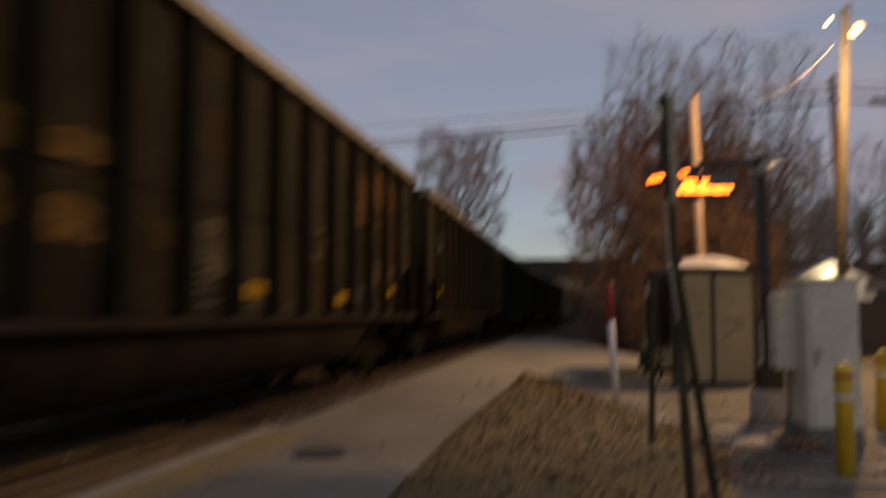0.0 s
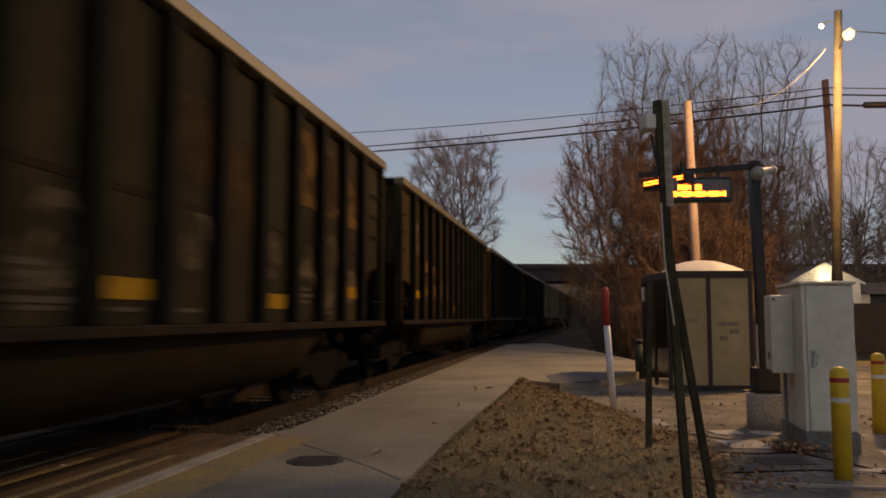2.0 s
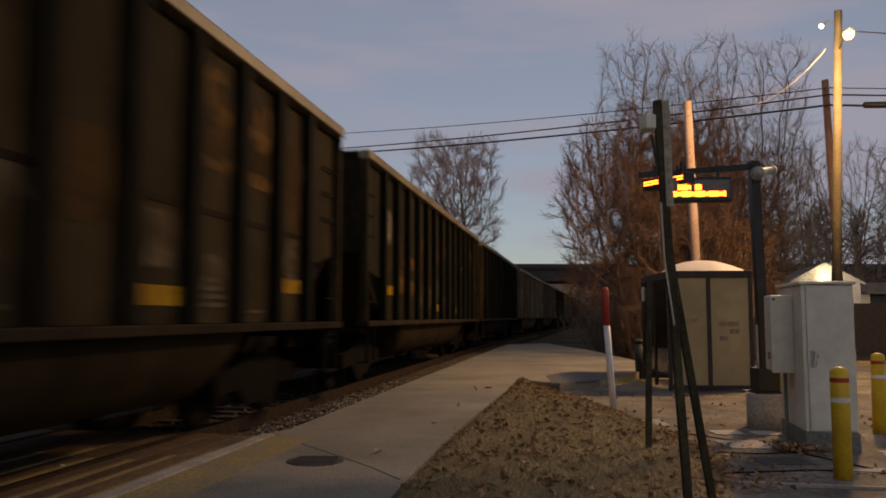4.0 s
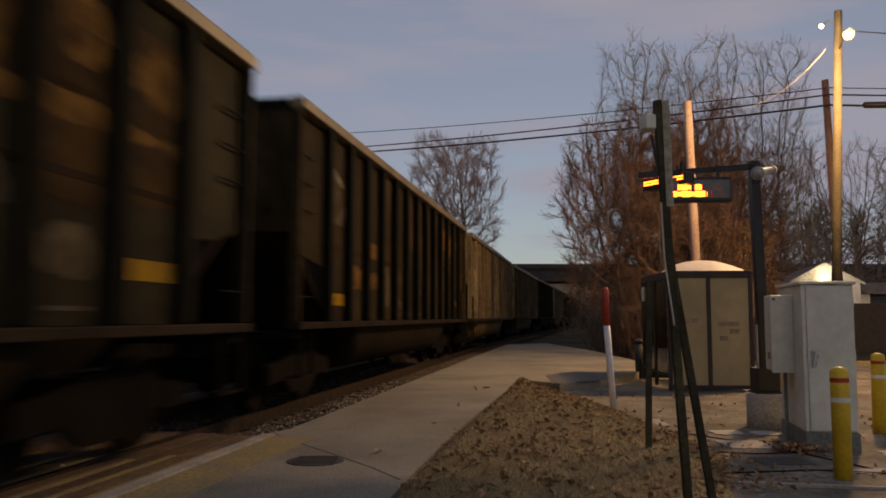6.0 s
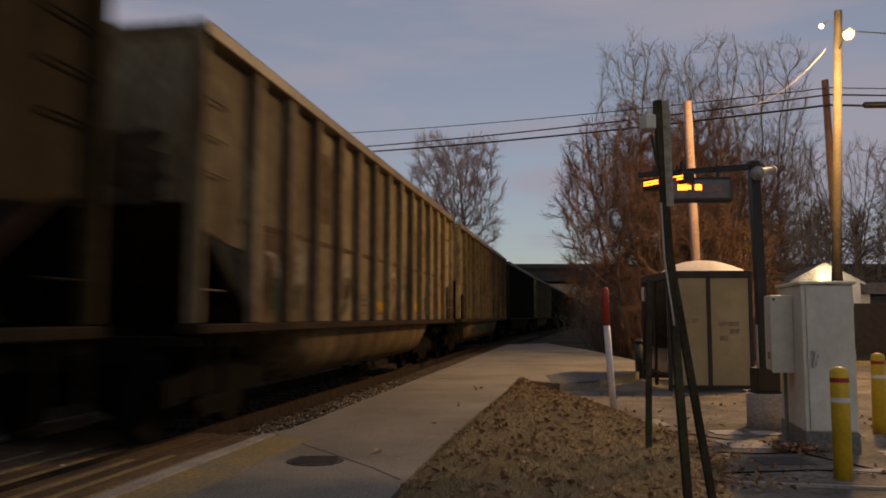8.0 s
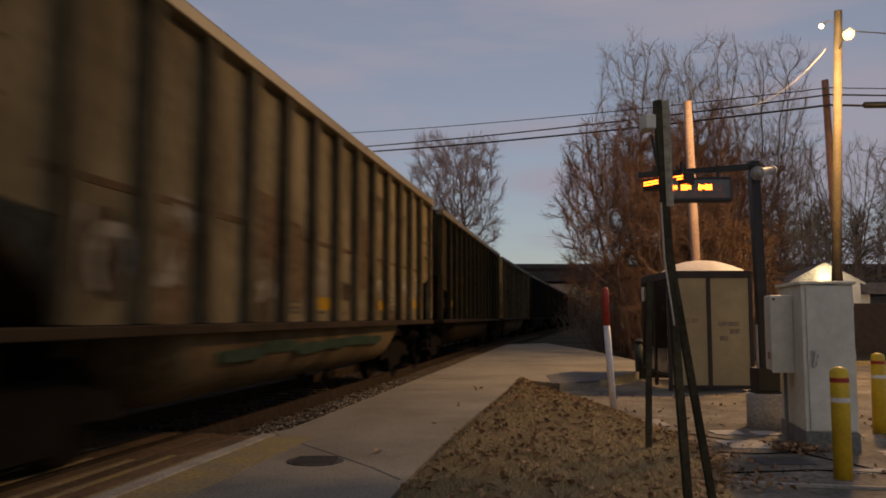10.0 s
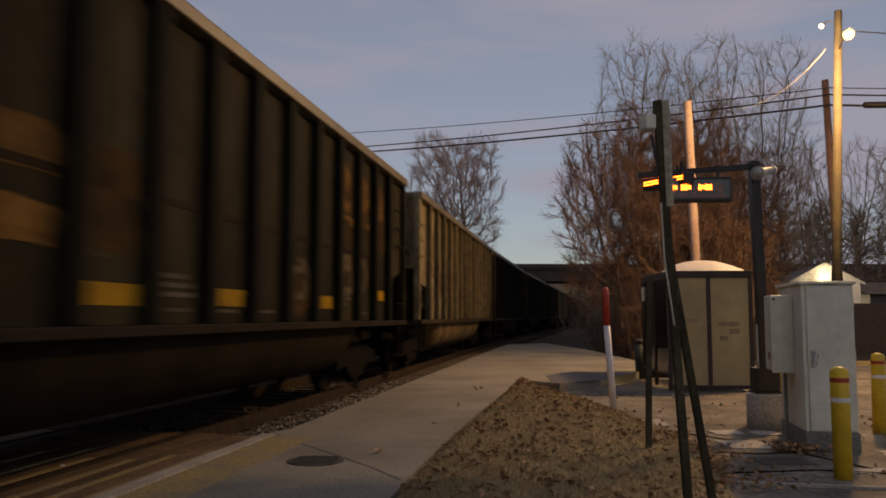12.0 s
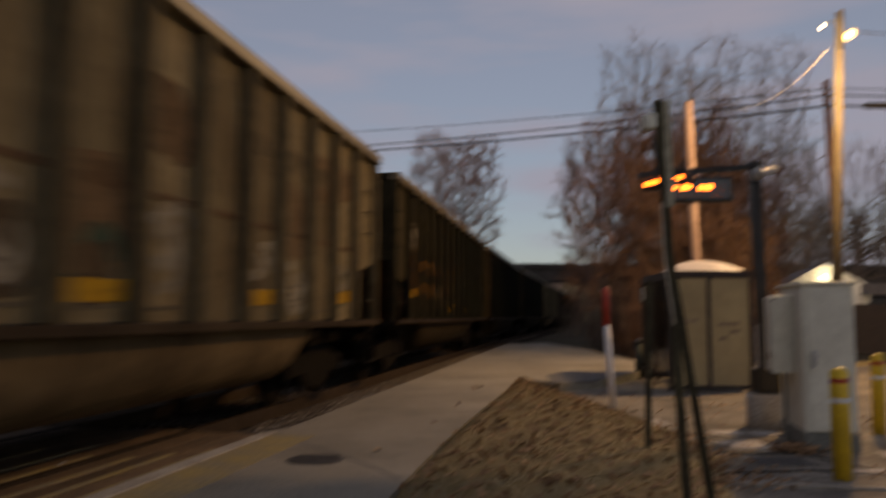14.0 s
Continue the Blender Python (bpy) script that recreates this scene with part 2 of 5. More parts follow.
def tube(points, radii, sides=10, bm=None, cap=True):
    """A round bar along points, with a radius at each."""
    bm = bm or bmesh.new()
    rings = []
    pts = [Vector(p) for p in points]
    for i, p in enumerate(pts):
        d = (pts[min(i + 1, len(pts) - 1)] - pts[max(i - 1, 0)]).normalized()
        a = d.cross(Vector((0, 0, 1)) if abs(d.z) < 0.9 else Vector((1, 0, 0))).normalized()
        b = d.cross(a)
        r = radii[i] if isinstance(radii, (list, tuple)) else radii
        rings.append([bm.verts.new(p + (a * math.cos(2 * math.pi * k / sides) + b * math.sin(2 * math.pi * k / sides)) * r) for k in range(sides)])
    for q, w in zip(rings, rings[1:]):
        for k in range(sides):
            bm.faces.new((q[k], w[k], w[(k + 1) % sides], q[(k + 1) % sides]))
    if cap:
        bm.faces.new(rings[0])
        bm.faces.new(rings[-1][::-1])
    bmesh.ops.recalc_face_normals(bm, faces=bm.faces)
    return bm


def bar(p, q, width, depth, bm=None):
    """A square-sawn timber from p to q."""
    bm = bm or bmesh.new()
    p, q = Vector(p), Vector(q)
    d = (q - p).normalized()
    a = d.cross(Vector((0, 1, 0))).normalized() * width / 2
    b = d.cross(a).normalized() * depth / 2
    vs = [bm.verts.new(e + i * a + j * b) for e in (p, q) for i, j in ((-1, -1), (1, -1), (1, 1), (-1, 1))]
    for f in ((3, 2, 1, 0), (4, 5, 6, 7), (0, 1, 5, 4), (1, 2, 6, 5), (2, 3, 7, 6), (3, 0, 4, 7)):
        bm.faces.new([vs[i] for i in f])
    bmesh.ops.recalc_face_normals(bm, faces=bm.faces)
    return bm


# ---- the railway's line ----
HEADING = radians(9.6)
START = Vector((-4.96, 0.27))
ALONG = Vector((math.sin(HEADING), math.cos(HEADING)))
BEND_AT, BEND_END, RADIUS = 30.0, 52.0, 560.0


def line(s):
    """The track's centre and its heading at s metres along it: straight, then a gentle bend to the right, then straight."""
    turn = (min(max(s, BEND_AT), BEND_END) - BEND_AT) / RADIUS
    p = START + ALONG * min(s, BEND_AT)
    if s > BEND_AT:
        n = 12
        step = (min(s, BEND_END) - BEND_AT) / n
        for i in range(n):
            h = HEADING + step * (i + 0.5) / RADIUS
            p = p + Vector((math.sin(h), math.cos(h))) * step
        if s > BEND_END:
            h = HEADING + turn
            p = p + Vector((math.sin(h), math.cos(h))) * (s - BEND_END)
    return p, HEADING + turn


def beside(s, off):
    """A point off metres to the right of the track at s."""
    p, h = line(s)
    return p.x + math.cos(h) * off, p.y - math.sin(h) * off


def ribbon(s_rows, left, right, z0, z1, bm=None):
    """A slab that follows the track between two offsets."""
    bm = bm or bmesh.new()
    rows = [[bm.verts.new((*beside(s, o), z)) for o, z in ((left, z0), (left, z1), (right, z1), (right, z0))] for s in s_rows]
    for a, b in zip(rows, rows[1:]):
        for k in range(4):
            bm.faces.new((a[k], a[(k + 1) % 4], b[(k + 1) % 4], b[k]))
    bm.faces.new(rows[0][::-1])
    bm.faces.new(rows[-1])
    bmesh.ops.recalc_face_normals(bm, faces=bm.faces)
    return bm


# ---- ground, platform, lot ----
bm = bmesh.new()
bmesh.ops.create_grid(bm, x_segments=60, y_segments=60, size=1500)
for v in bm.verts:
    v.co.z = -0.32
tagged(part("ground", bm, M_GROUND), "dark leaf-strewn ground running to the horizon", "ground", kind="structure")

EDGE = 1.63
CROSSING_END = 8.72
S_ROWS = [-40, -20, 0, 4, 8.75, 9.1, 14, 20, 26, 30, 33, 37.0]
bm = bmesh.new()
left = [beside(s, EDGE + (0.12 if s > 9 else 0.0)) for s in S_ROWS]
right = [(4.9, 37.6), (5.5, 30.0), (5.55, 22.3), (4.75, 18.6), (3.1, 15.75), (2.2, 15.0), (1.51, 15.92), (1.05, 13.4), (0.36, 9.91), (-0.02, 7.8), (-0.31, 5.98), (-0.75, 3.0), (-1.6, -3.0), (-5.0, -40.0)]
prism(([*left, *right])[::-1], -0.33, 0.0, bm)
platform = tagged(part("pavement", bm, M_ASPHALT), "worn grey asphalt station platform beside the track", "platform", kind="structure")
part("kerb", ribbon([-20, 0, CROSSING_END - 0.1], EDGE + 0.004, EDGE + 0.14, -0.05, 0.018), M_KERB, platform, "pale worn concrete edging strip")
part("tactile_strip", ribbon([-20, 0, CROSSING_END - 0.15], EDGE + 0.145, EDGE + 0.60, -0.05, 0.006), M_YELLOW_FADED, platform, "faded yellow warning strip")

lot = prism([(-4.9, -40.0), (-1.5, -3.0), (-0.65, 3.0), (-0.2, 5.98), (0.45, 9.9), (1.55, 15.8), (2.2, 14.9), (3.1, 15.65), (4.85, 18.6), (5.65, 22.3), (9.0, 23.0), (45.0, 30.0), (60.0, -40.0)][::-1], -0.33, -0.15)
tagged(part("road", lot, M_LOT), "dark dirt-stained parking lot pavement", "pavement", kind="structure")
# dark patch drawn in as the shadow the shelter casts to its left
part("patch", prism([(2.05, 14.95), (3.0, 15.6), (4.5, 18.2), (3.0, 18.3), (2.2, 17.0)], -0.02, 0.004), M_SHADOW_TAR, platform, "dark patch painted as the shelter's cast shadow")
def joint(points):
    bm = bmesh.new()
    for (xa, ya), (xb, yb) in zip(points, points[1:]):
        bar((xa, ya, 0.0), (xb, yb, 0.0), 0.004, 0.022, bm)
    part("joint", bm, M_SHADOW_TAR, platform, "tar-filled joint")


joint([(-1.82, 8.62), (-1.35, 7.85), (-0.93, 7.22), (-0.6, 6.7), (-0.33, 6.2)])
for s0, lean in ((16.5, -0.2), (24.0, 0.1)):
    xa, ya = beside(s0, EDGE + 0.18)
    joint([(xa, ya), (xa + 1.1, ya + lean * 0.7), (xa + 2.2, ya + lean)])
# ---- track ----
track = thing("railway_track", "single railway track with dark timber ties on stone ballast", "track", kind="structure")
rows = [-40, 0, 20, 30, 35, 40, 46, 52, 90, 150, 320]
bm = bmesh.new()
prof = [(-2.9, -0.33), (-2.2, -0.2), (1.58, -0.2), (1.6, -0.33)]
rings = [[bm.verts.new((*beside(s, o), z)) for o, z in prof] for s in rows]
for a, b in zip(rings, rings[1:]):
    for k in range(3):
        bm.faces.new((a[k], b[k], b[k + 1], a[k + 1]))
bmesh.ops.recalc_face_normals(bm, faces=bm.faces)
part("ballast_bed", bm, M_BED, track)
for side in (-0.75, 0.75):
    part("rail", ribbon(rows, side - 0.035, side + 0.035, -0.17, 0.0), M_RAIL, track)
tie_mesh = mesh_of(box(-1.28, 1.28, -0.11, 0.11, -0.3, -0.165, 0.01), M_TIE)
for i in range(100):
    p, h = line(9.2 + 0.53 * i)
    part("tie", tie_mesh, M_TIE, track, at=pose(p.x, p.y, 0, 0, 0, -math.degrees(h)))
# crossing timbers at platform level, along the rails
for k, (a, b) in enumerate(((0.83, 1.07), (1.09, 1.33), (1.35, 1.60), (-0.70, -0.36), (-0.34, 0.0), (0.02, 0.36), (0.38, 0.67), (-1.2, -0.83), (-1.6, -1.22))):
    part("crossing_plank", ribbon([-12, 0, CROSSING_END - 0.05 * (k % 3)], a, b, -0.2, -0.012), M_PLANK, track)
    part("painted_stripe", ribbon([-12, 0, CROSSING_END - 1.6 + 0.25 * (k % 3)], b - 0.075, b - 0.01, -0.03, -0.006), M_YELLOW_FADED, track, "yellow stripe along the plank edge")
# ---- things on the lot ----
LOT = -0.15
# ---- street lamp pole, utility poles and wires ----
def pole_thing(name, label, category, foot, head, r0, r1, mat):
    t = thing(name, label, category)
    part("pole", tube([foot, [(a + b) / 2 for a, b in zip(foot, head)], head], [r0, (r0 + r1) / 2, r1], 14), mat, t, smooth=True)
    return t


def luminaire(parent, at, aim_to, lens, size, label):
    """A hooded lamp head with a glowing lens underneath, on a short arm."""
    m = look(at, aim_to)
    bm = tube([(0, 0, size * 1.1), (0, 0, size * 0.5), (0, 0, 0.0), (0, 0, -size * 0.25)], [size * 0.35, size * 0.6, size * 0.8, size * 0.95], 16, cap=False)
    part("lamp_head", bm, M_BLACK, parent, label, at=m, smooth=True)
    bm = bmesh.new()
    bmesh.ops.create_uvsphere(bm, u_segments=16, v_segments=8, radius=size * 0.72)
    for v in bm.verts:
        v.co.z *= 0.55
    part("lens", bm, lens, parent, at=m, smooth=True)


street_lamp = pole_thing("street_lamp", "pale wooden street lamp pole with a lit amber lamp", "street lamp", (9.62, 19.5, -0.4), (10.08, 19.5, 9.02), 0.128, 0.095, M_POLE)
luminaire(street_lamp, (9.30, 17.6, 7.72), (8.4, 12.0, 4.0), M_SODIUM, 0.14, "hooded sodium lamp head")
luminaire(street_lamp, (9.63, 19.5, 8.62), (8.6, 12.0, 6.0), M_LEDLAMP, 0.085, "small lit floodlight")
part("bracket", tube([(10.02, 19.4, 8.0), (9.7, 18.5, 8.05), (9.34, 17.7, 7.85)], 0.022, 8), M_BLACK, street_lamp)
part("bracket", tube([(10.05, 19.5, 8.7), (9.8, 19.5, 8.76), (9.66, 19.5, 8.66)], 0.014, 8), M_BLACK, street_lamp)

pink_pole = pole_thing("utility_pole", "wooden pole behind the shelter, pink for the lamplight on it", "pole", (7.16, 22, -0.4), (6.96, 22, 7.36), 0.135, 0.115, M_PINK)
red_pole = pole_thing("utility_pole", "red-brown wooden utility pole carrying cables", "utility pole", (14.15, 28, -0.4), (13.88, 28, 9.82), 0.15, 0.12, M_REDPOLE)
for z in (9.45, 9.2, 8.82):
    part("insulator", tube([(13.88, 27.84, z), (13.88, 27.7, z)], [0.06, 0.04], 10), M_STEEL, red_pole)
far_pole = pole_thing("utility_pole", "dark utility pole beyond the railway", "utility pole", (-14.1, 50, -0.4), (-14.1, 50, 12.7), 0.16, 0.12, M_REDPOLE)


def sagging(p, q, sag, n=24):
    p, q = Vector(p), Vector(q)
    return [p.lerp(q, i / n) - Vector((0, 0, sag * 4 * (i / n) * (1 - i / n))) for i in range(n + 1)]


def wire(name, label, p, q, sag, r, mat):
    tagged(part(name, tube(sagging(p, q, sag), r, 6), mat, smooth=True), label, "cable", group="overhead cables")


for z0, z1, r in ((9.45, 12.6, 0.018), (9.2, 11.5, 0.03), (8.82, 11.25, 0.04)):
    wire("overhead_cable", "black overhead cable slung between utility poles", (13.88, 27.7, z0), (-14.1, 49.84, z1 + 0.1), 0.35, r, M_WIRE)
    wire("overhead_cable", "black overhead cable slung between utility poles", (13.88, 27.7, z0), (34.0, 22, z0 - 0.6), 0.4, r, M_WIRE)
tagged(part("cable_splice", tube([(14.88, 27.42, 8.74), (14.95, 27.40, 8.735), (16.6, 26.93, 8.62), (16.7, 26.9, 8.61)], [0.03, 0.12, 0.12, 0.03], 12), M_BLACK, smooth=True), "black cable splice case on the overhead cable", "splice case")
wire("drop_cable", "pale service cable lit by the street lamp", (9.70, 19.45, 8.0), (8.4, 22.0, 7.15), 0.32, 0.007, M_CABLE)

wire("overhead_cable", "black overhead cable running from the street lamp pole", (10.1, 19.45, 8.5), (26.0, 24.0, 10.3), 0.3, 0.015, M_WIRE)

# ---- braced sign post in the grass ----
post = thing("braced_post", "leaning weathered timber post with a diagonal brace in the grass", "post")
part("upright", bar((1.498, 4.85, -0.3), (1.343, 4.85, 2.6), 0.045, 0.05), M_POST, post)
part("brace", bar((1.735, 5.0, -0.3), (1.425, 4.93, 1.6), 0.042, 0.045), M_POST, post)
part("board", bar((1.402, 4.84, 1.93), (1.388, 4.84, 2.595), 0.045, 0.05), M_BOARD, post, "weathered board, toned as if warmly lit")
fl = part("floodlight", box(-0.035, 0.035, -0.05, 0.05, -0.045, 0.05, 0.012), M_GREYBOX, post, "small grey floodlight box", at=pose(1.275, 4.82, 2.45, 0, 0, 12))
part("bracket", bar((1.30, 4.84, 2.38), (1.375, 4.85, 2.02), 0.016, 0.016), M_BLACK, post)
part("cable", tube([(1.34, 4.80, 1.95), (1.35, 4.79, 1.6), (1.40, 4.79, 1.2)], 0.006, 6), M_CABLE, post)

stub = thing("timber_stake", "thin dark timber stake standing in the grass", "stake")
part("shaft", bar((2.05, 8.02, -0.3), (2.10, 8.02, 1.62), 0.055, 0.05), M_POST, stub)

marker = thing("marker_post", "white utility marker post with a red top", "marker post")
part("shaft", tube([(2.59, 12.09, -0.25), (2.50, 12.09, 1.12)], [0.05, 0.05], 14), M_WHITE, marker, smooth=True)
part("cap", tube([(2.50, 12.09, 1.12), (2.485, 12.09, 1.67), (2.483, 12.09, 1.70)], [0.052, 0.052, 0.03], 14), M_RED, marker, "red plastic sleeve", smooth=True)

# ---- bollards ----
bollard = thing("bollard", "yellow steel bollard with red and white reflective bands", "bollard", pose(3.47, 6.97, LOT), "bollards by the cabinet")
part("post", tube([(0, 0, -0.1), (0, 0, 0.92), (0, 0, 0.95), (0, 0, 0.965)], [0.077, 0.077, 0.06, 0.02], 24), M_YELLOW, bollard, smooth=True)
part("red_band", tube([(0, 0, 0.83), (0, 0, 0.87)], 0.0785, 24), M_RED, bollard, "red reflective band")
part("white_band", tube([(0, 0, 0.66), (0, 0, 0.70)], 0.0785, 24), M_WHITE, bollard, "scuffed white reflective band")
copy_thing(bollard, pose(5.27, 9.66, LOT, 1.0, 0, 60))
copy_thing(bollard, pose(4.58, 10.72, LOT, 0, 0, 120))

# ---- signal cabinet ----
cab = thing("equipment_cabinet", "tall light grey steel equipment cabinet on a concrete plinth", "cabinet", pose(3.84, 8.46, LOT, 0, 0, -11.5))
part("plinth", box(-0.012, 0.53, -0.02, 1.16, -0.15, 0.19, 0.012), M_PLINTH, cab, "grey concrete plinth")
part("body", box(0.0, 0.515, 0.0, 1.14, 0.19, 1.745, 0.008), M_GREYBOX, cab)
part("roof", box(-0.03, 0.545, -0.035, 1.17, 1.745, 1.78, 0.008), M_GREYBOX, cab)
part("corner_trim", box(-0.004, 0.028, -0.012, 0.0, 0.2, 1.74, 0.003), M_GREYBOX, cab)
cd = part("door", box(0.042, 0.502, -0.018, 0.0, 0.205, 1.725, 0.006), M_GREYBOX, cab)
part("handle", box(-0.016, 0.016, -0.06, -0.03, -0.12, 0.05, 0.008), M_STEEL, cd, "steel lever handle", at=pose(0.105, -0.01, 0.98, 0, 12, 0))
part("escutcheon", box(-0.026, 0.026, -0.032, -0.018, -0.09, 0.08, 0.006), M_STEEL, cd, at=pose(0.10, -0.001, 0.97))
part("lock", tube([(0.135, -0.018, 0.985), (0.135, -0.035, 0.985)], 0.014, 10), M_STEEL, cd, smooth=True)
for z in (0.42, 0.95, 1.5):
    part("hinge", tube([(0.506, -0.012, z), (0.506, -0.012, z + 0.09)], 0.009, 8), M_GREYBOX, cd)
side = part("meter_box", box(-0.235, -0.004, 0.42, 0.78, 0.79, 1.645, 0.022), M_GREYBOX, cab, "pale grey box on the cabinet's side")
part("cover_lip", box(-0.238, -0.002, 0.405, 0.425, 0.775, 1.635, 0.006), M_GREYBOX, side)
part("latch", box(-0.215, -0.185, 0.396, 0.406, 1.585, 1.61, 0.003), M_BLACK, side)
part("label_plate", box(-0.2405, -0.236, 0.5, 0.62, 0.92, 1.0), M_SMUDGE, side, "dull smudged label plate")
part("conduit", tube([(-0.06, 0.62, 0.8), (-0.06, 0.62, 0.0)], 0.02, 10), M_PLINTH, cab, "grey conduit")

# ---- sign mast with amber display ----
mast = thing("sign_mast", "black steel mast with a cross beam and two lit amber displays", "display sign", group="")
part("footing", tube([(4.13, 10.2, -0.3), (4.13, 10.2, 0.26), (4.13, 10.2, 0.28)], [0.24, 0.24, 0.22], 24), M_CONCRETE, mast, "round concrete footing", smooth=True)
part("base_plate", box(3.97, 4.29, 10.04, 10.36, 0.28, 0.31), M_BLACK, mast)
part("base_sleeve", box(3.985, 4.265, 10.06, 10.34, 0.311, 0.60, 0.01), M_BLACK, mast)
part("conduit", tube([(4.015, 10.13, 0.6), (4.01, 10.13, 1.15)], 0.016, 8), M_STEEL, mast, "short grey conduit")
part("shaft", bar((4.13, 10.2, 0.31), (4.07, 10.2, 3.28), 0.115, 0.115), M_BLACK, mast)
part("beam", bar((2.55, 10.2, 3.09), (4.12, 10.2, 3.215), 0.075, 0.075), M_BLACK, mast)
horn = part("horn", tube([(4.36, 10.34, 3.19), (4.20, 10.16, 3.14), (4.15, 10.10, 3.12), (4.05, 10.0, 3.09), (4.03, 9.98, 3.085)], [0.05, 0.052, 0.055, 0.085, 0.092], 20, cap=False), M_HORN, mast, "pale grey loudspeaker horn", smooth=True)
part("mouth", tube([(4.033, 9.983, 3.086), (4.06, 10.01, 3.093), (4.13, 10.08, 3.11)], [0.089, 0.068, 0.03], 20), M_HORN, horn, smooth=True)
part("driver", tube([(4.36, 10.34, 3.19), (4.42, 10.40, 3.21)], [0.06, 0.05], 14), M_HORN, horn, smooth=True)
part("clamp", box(4.04, 4.12, 10.10, 10.16, 3.13, 3.22, 0.006), M_BLACK, mast)


def display(name, at, w, h, bars, label):
    d = part(name, box(-w / 2, w / 2, -0.05, 0.12, -h / 2, h / 2, 0.012), M_BLACK, mast, label, at=at)
    part("screen", box(-w / 2 + 0.03, w / 2 - 0.03, -0.056, -0.051, -h / 2 + 0.04, h / 2 - 0.04), M_DARKGLASS, d)
    for x0, x1, z0, z1 in bars:
        part("lit_bar", box(x0, x1, -0.064, -0.058, z0, z1), M_AMBER, d, "glowing amber bar of text")
    part("hanger", box(-w * 0.3, -w * 0.3 + 0.03, 0.02, 0.05, h / 2, h / 2 + 0.16), M_BLACK, d)
    part("hanger", box(w * 0.3, w * 0.3 + 0.03, 0.02, 0.05, h / 2, h / 2 + 0.16), M_BLACK, d)
    return d


front = display("display", pose(3.29, 10.1, 2.89, 0, 0, -4), 0.86, 0.32, [], "lit amber message display")
# two rows of characters, each a small plate with a lit and a dark face
CELLS = {}
for row, z in ((0, 0.022), (1, -0.064)):
    for col in range(16):
        bm = box(-0.0205, 0.0205, -0.003, 0.003, -0.036, 0.036)
        if (col * 5 + row * 3) % 4 == 1:
            bmesh.ops.scale(bm, vec=(0.8, 1, 0.72), verts=bm.verts)
        me = mesh_of(bm, M_AMBER)
        me.materials.append(M_DARKGLASS)
        for f in me.polygons:
            f.material_index = 0 if f.normal.y < -0.5 else 1
        CELLS[row, col] = part("character", me, M_AMBER, front, "amber character plate", at=pose(-0.327 + 0.0437 * col, -0.0605, z))
LINES = [(-0.34, 0.33, z, z + 0.018) for z in (-0.02, 0.015)]
display("display", pose(2.95, 10.3, 3.03, 0, 0, -58), 0.74, 0.16, LINES, "lit amber message display seen nearly edge-on")

# ---- shelter ----
sh = thing("waiting_shelter", "small waiting shelter with tan panels, brown frame and domed roof", "shelter", pose(4.33, 15.13, LOT, 0, 0, -4))
W, D, TALL = 1.52, 2.7, 2.28
for x in (0.0, W):
    for y in (0.0, D / 2, D):
        part("corner_post", box(x - 0.035, x + 0.035, y - 0.035, y + 0.035, 0, TALL, 0.006), M_BROWN, sh)
for y in (0.0, D):
    part("header", box(0.036, W - 0.036, y - 0.03, y + 0.03, TALL - 0.14, TALL, 0.006), M_BROWN, sh)
    part("bottom_rail", box(0.036, W - 0.036, y - 0.025, y + 0.025, 0.04, 0.11, 0.006), M_BROWN, sh)
for x in (0.0, W):
    for y0, y1 in ((0.036, D / 2 - 0.036), (D / 2 + 0.036, D - 0.036)):
        part("side_header", box(x - 0.03, x + 0.03, y0, y1, TALL - 0.14, TALL, 0.006), M_BROWN, sh)
        part("side_rail", box(x - 0.025, x + 0.025, y0, y1, 0.25, 0.31, 0.004), M_BROWN, sh)
for x0, x1 in ((0.036, 0.70), (0.78, W - 0.036)):
    part("panel", box(x0, x1, -0.012, 0.012, 0.111, TALL - 0.141), M_TAN, sh)
part("mullion", box(0.70, 0.78, -0.03, 0.03, 0.111, TALL - 0.141, 0.006), M_BROWN, sh)
part("panel", box(0.036, W - 0.036, D - 0.012, D + 0.012, 0.111, TALL - 0.141), M_BROWN, sh, "dark back panel")
for y0, y1 in ((0.05, D / 2 - 0.05), (D / 2 + 0.05, D - 0.05)):
    part("panel", box(W - 0.012, W + 0.012, y0, y1, 0.311, TALL - 0.141), M_BROWN, sh, "dark side panel")
    part("pane", box(-0.005, 0.005, y0, y1, 0.311, TALL - 0.141), M_PANE, sh, "clear side pane")
part("edge_strip", box(-0.01, 0.01, 0.10, 0.16, 0.32, TALL - 0.15), M_DOME, sh, "pale edge strip")
dome = bmesh.new()
n, m2 = 16, 8
grid = [[dome.verts.new((W * (0.02 + 0.96 * i / n), -0.02 + 1.25 * j / m2, TALL + 0.24 * (math.sin(math.pi * i / n) * math.sin(math.pi * j / m2)) ** 0.6)) for j in range(m2 + 1)] for i in range(n + 1)]
for i in range(n):
    for j in range(m2):
        dome.faces.new((grid[i][j], grid[i + 1][j], grid[i + 1][j + 1], grid[i][j + 1]))
part("dome_roof", dome, M_DOME, sh, "pale domed plastic roof", smooth=True)
part("notice", box(-0.05, -0.036, D - 0.35, D - 0.1, 1.75, 2.05, 0.004), M_GREYBOX, sh, "small grey notice on the frame")
for x0, x1, z in ((0.30, 0.55, 1.28), (0.90, 1.3, 1.22), (0.93, 1.08, 0.95), (1.12, 1.3, 1.08)):
    part("smudge", box(x0, x1, -0.0165, -0.0135, z, z + 0.09), M_SMUDGE, sh, "faded bars of scrawl")
